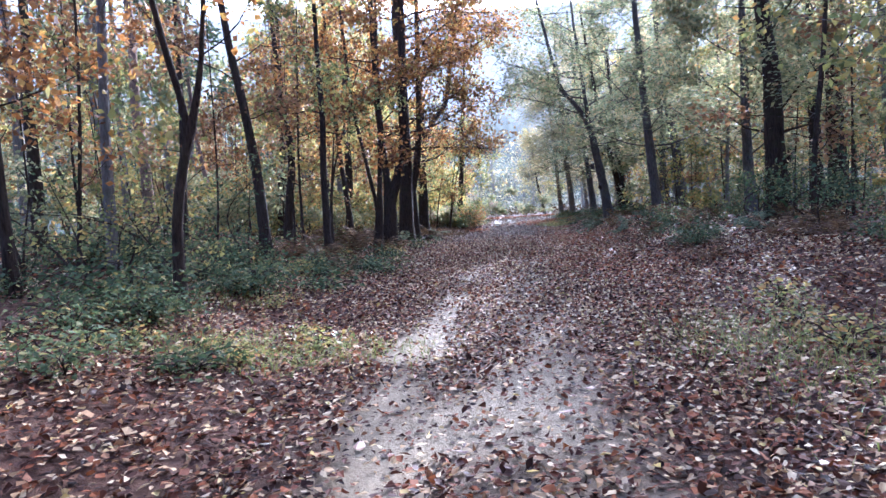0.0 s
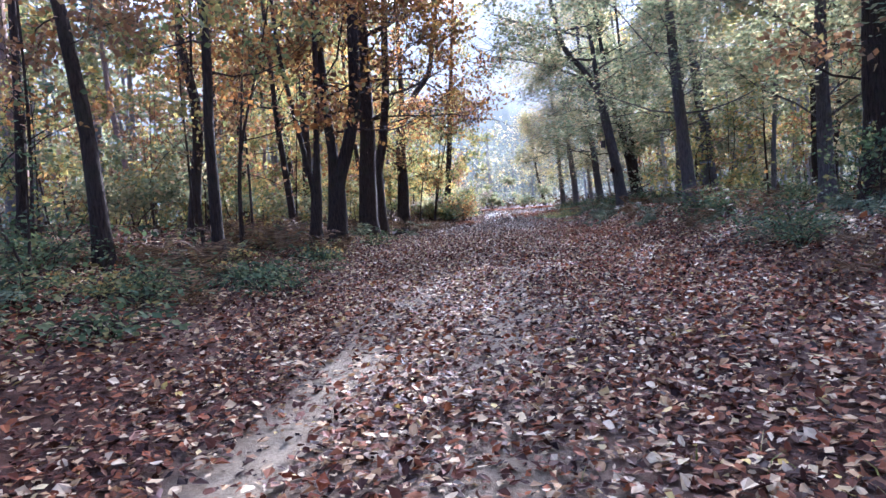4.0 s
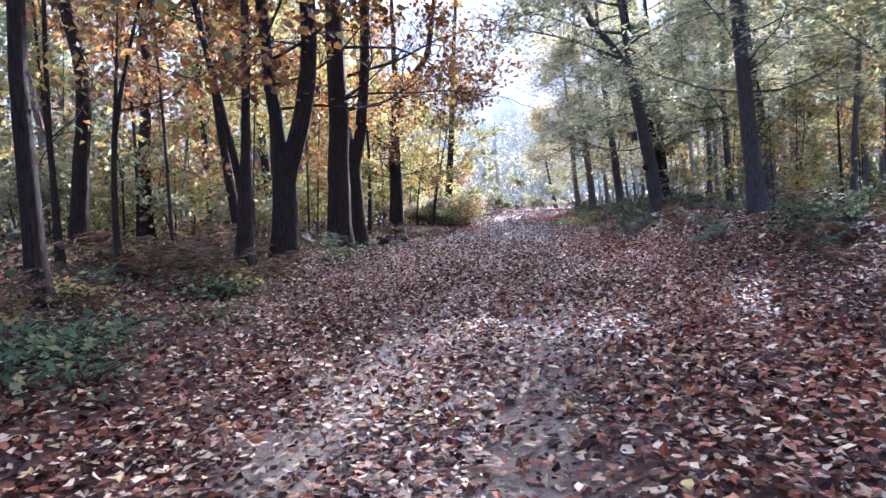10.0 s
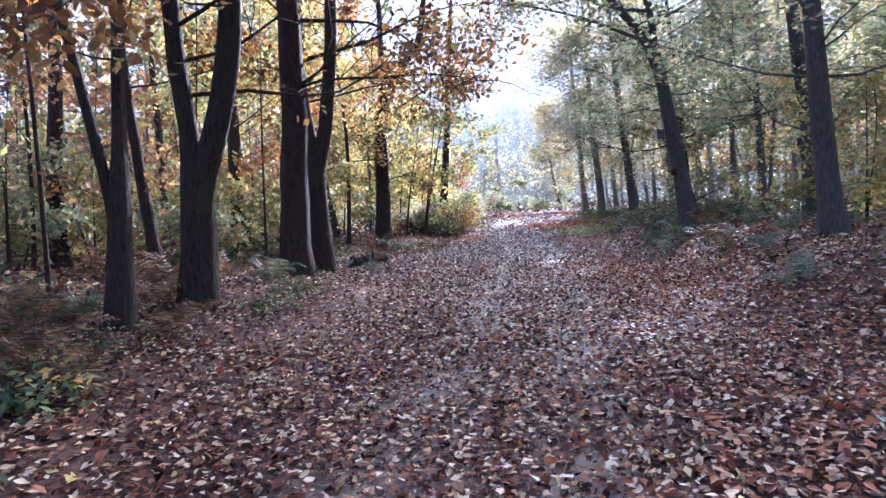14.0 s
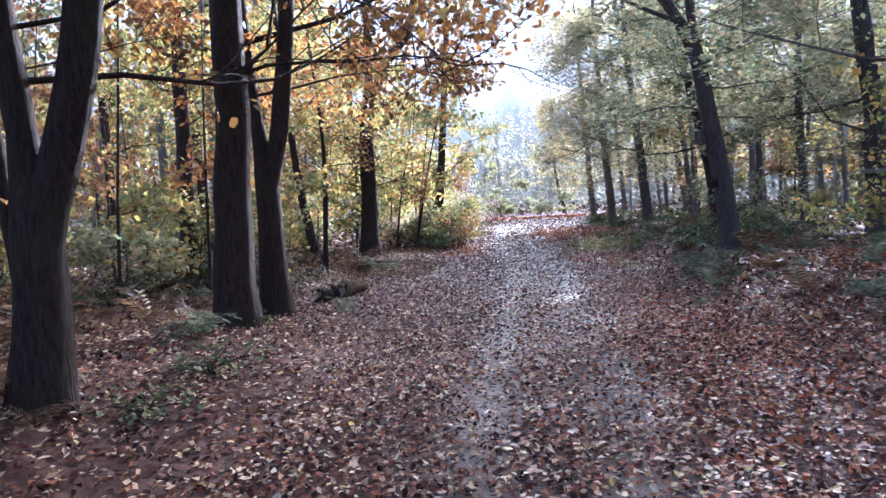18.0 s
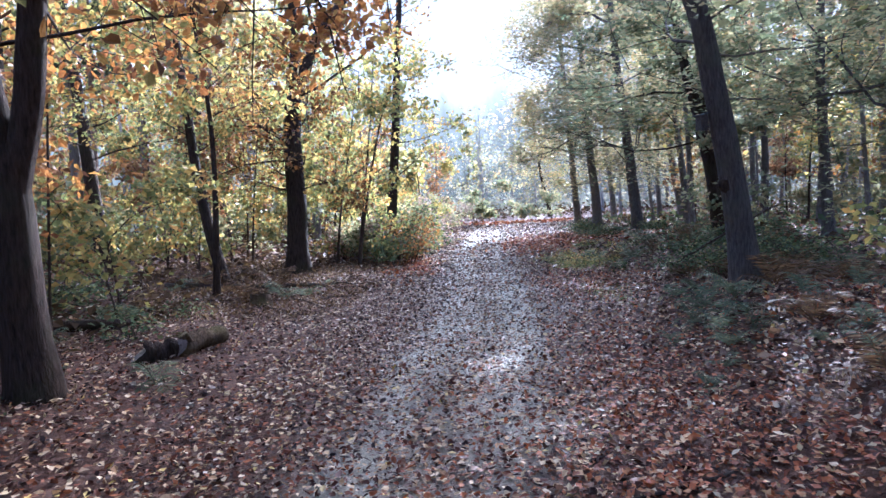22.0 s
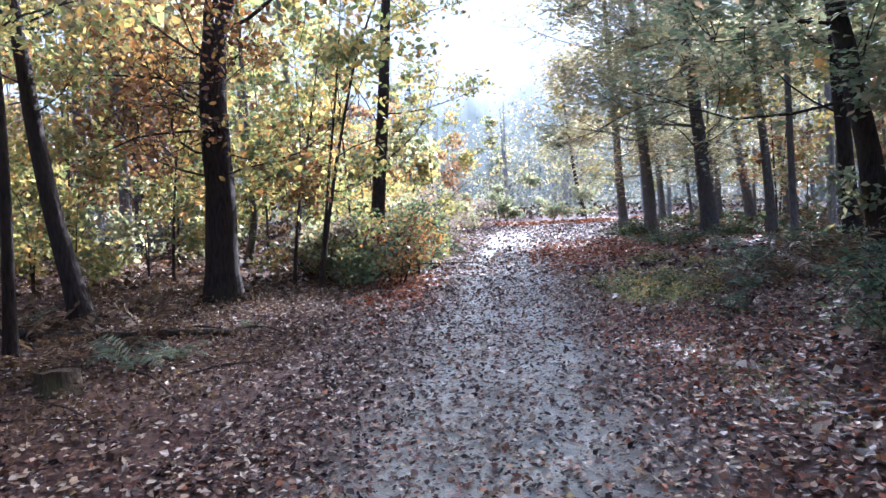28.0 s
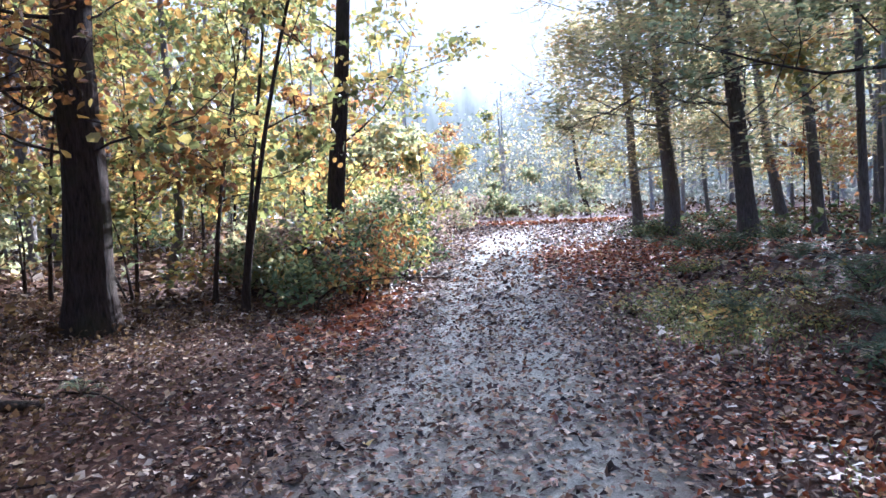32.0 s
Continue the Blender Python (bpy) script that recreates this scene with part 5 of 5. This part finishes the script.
log("fallen_log", "short dark broken log beside the lane", [(-0.82, 28.6, 0.1), (-0.64, 28.7, 0.12), (-0.46, 28.84, 0.13)], 0.15, 3, BARK_OAK, 0)
log("fallen_log", "mossy rotten log beside the lane", [(-0.46, 28.92, 0.1), (-0.28, 29.2, 0.15), (-0.08, 29.55, 0.15)], 0.15, 13, ROTTEN, 1)
log("fallen_log", "rotten log lying in the wood's edge", [(-4.6, 29.5, 0.1), (-3.2, 30.4, 0.1), (-2.0, 30.8, 0.09)], 0.1, 4)
log("fallen_log", "long thin log lying under the trees", [(-3.4, 35.4, 0.07), (-2.0, 35.0, 0.07), (0.3, 35.6, 0.07)], 0.07, 5)
log("fallen_branch", "bare fallen branch on the leaves", [(7.3, 27.9, 0.05), (6.9, 28.4, 0.12), (6.3, 28.7, 0.05)], 0.018, 6)
log("fallen_branch", "bare fallen branch on the leaves", [(4.0, 24.2, 0.02), (4.9, 24.5, 0.04), (5.4, 24.9, 0.02)], 0.014, 7)
log("fallen_branch", "bare fallen branch on the bank", [(7.6, 33.0, 0.25), (9.4, 34.3, 0.6), (10.6, 35.0, 1.0)], 0.03, 8)
log("fallen_branch", "thin stick among the leaves", [(-2.6, 33.0, 0.02), (-1.8, 33.3, 0.05), (-1.0, 33.2, 0.02)], 0.012, 9)


def sticks():
    """Bare twigs and broken branches on the leaves in front of the big oak."""
    rng = np.random.default_rng(14)
    for k in range(16):
        x, y = rng.uniform(-3.2, 0.4), rng.uniform(31.5, 37.5)
        if k > 10:
            x, y = rng.uniform(7.5, 10.5), rng.uniform(29, 36)
        a, ln = rng.normal(0, 0.5), rng.uniform(0.5, 1.5)
        dx, dy = math.cos(a) * ln, math.sin(a) * ln
        log("fallen_branch", "thin bare stick lying on the leaves", [(x, y, 0.02), (x + dx * 0.5, y + dy * 0.5 + 0.05, rng.uniform(0.04, 0.14)), (x + dx, y + dy, 0.03)], rng.uniform(0.008, 0.022), 200 + k, BARK_OAK, 2)


sticks()


def nest_box(x, y, z, turn, label):
    rng = np.random.default_rng(7)
    root = tagged(new("nest_box"), label, "nest box")
    root.matrix_basis = pose(x, y, z, 0, 0, turn) @ Matrix.Scale(0.85, 4)
    body = child("body", box_mesh("body", (0.17, 0.15, 0.27), BOARD), root)
    o = child("roof", box_mesh("roof", (0.24, 0.22, 0.02), FELT), root, "dark felted roof")
    o.matrix_basis = pose(0, -0.01, 0.155, 12, 0, 0)
    # a flat disc, painted black in place of the shade in a hole
    o = child("entrance_hole", disc_mesh("entrance_hole", 0.018, HOLE, rng, 12), body)
    o.matrix_basis = pose(0, -0.0765, 0.05, 90, 0, 0)
    o = child("mounting_batten", box_mesh("mounting_batten", (0.04, 0.03, 0.42), BOARD), root)
    o.matrix_basis = pose(0, 0.088, 0, 0, 0, 0)


nest_box(7.24, 30.72, 2.98, -75, "dark wooden nest box fixed to a leaning trunk")
nest_box(11.25, 31.4, 2.6, -75, "dark wooden nest box fixed to a grey trunk")


def band_round(x, y, z, r):
    s = Shape()
    a = np.linspace(0, 2 * math.pi, 25)[:-1]
    rows = [np.stack([np.cos(a) * q, np.sin(a) * q, np.full(24, h)], -1) for q, h in ((r, -0.045), (r + 0.008, -0.04), (r + 0.008, 0.04), (r, 0.045))]
    j = np.arange(24)
    f = np.concatenate([np.stack([k * 24 + j, k * 24 + (j + 1) % 24, k * 24 + 24 + (j + 1) % 24, k * 24 + 24 + j], -1) for k in range(3)])
    s.add(np.vstack(rows), f)
    ob = tagged(new("trunk_band", s.mesh("trunk_band", PALE)), "pale tape band round a grey trunk", "band")
    ob.location = (x, y, z)


band_round(11.47, 31.5, 2.05, 0.235)


def loose_leaves():
    """Larger leaves lying on the lane, each of its own."""
    rng = np.random.default_rng(88)
    kinds = []
    for k in range(6):
        v, f = leaves(np.zeros((1, 3)), [1.0], rng, 0.97)
        kinds.append(quads("fallen_leaf", v, f, LITTER_BIG, False))
    for k in range(300):
        y = rng.uniform(2.5, 40)
        x = float(lane(y)) + rng.normal(0, 1.3)
        o = child("fallen_leaf", kinds[k % 6], ground)
        o.matrix_basis = pose(x, y, float(ground_z(x, y)) + 0.03, rng.normal(0, 14), rng.normal(0, 14), rng.uniform(0, 360)) @ Matrix.Scale(rng.uniform(0.08, 0.12), 4)


loose_leaves()
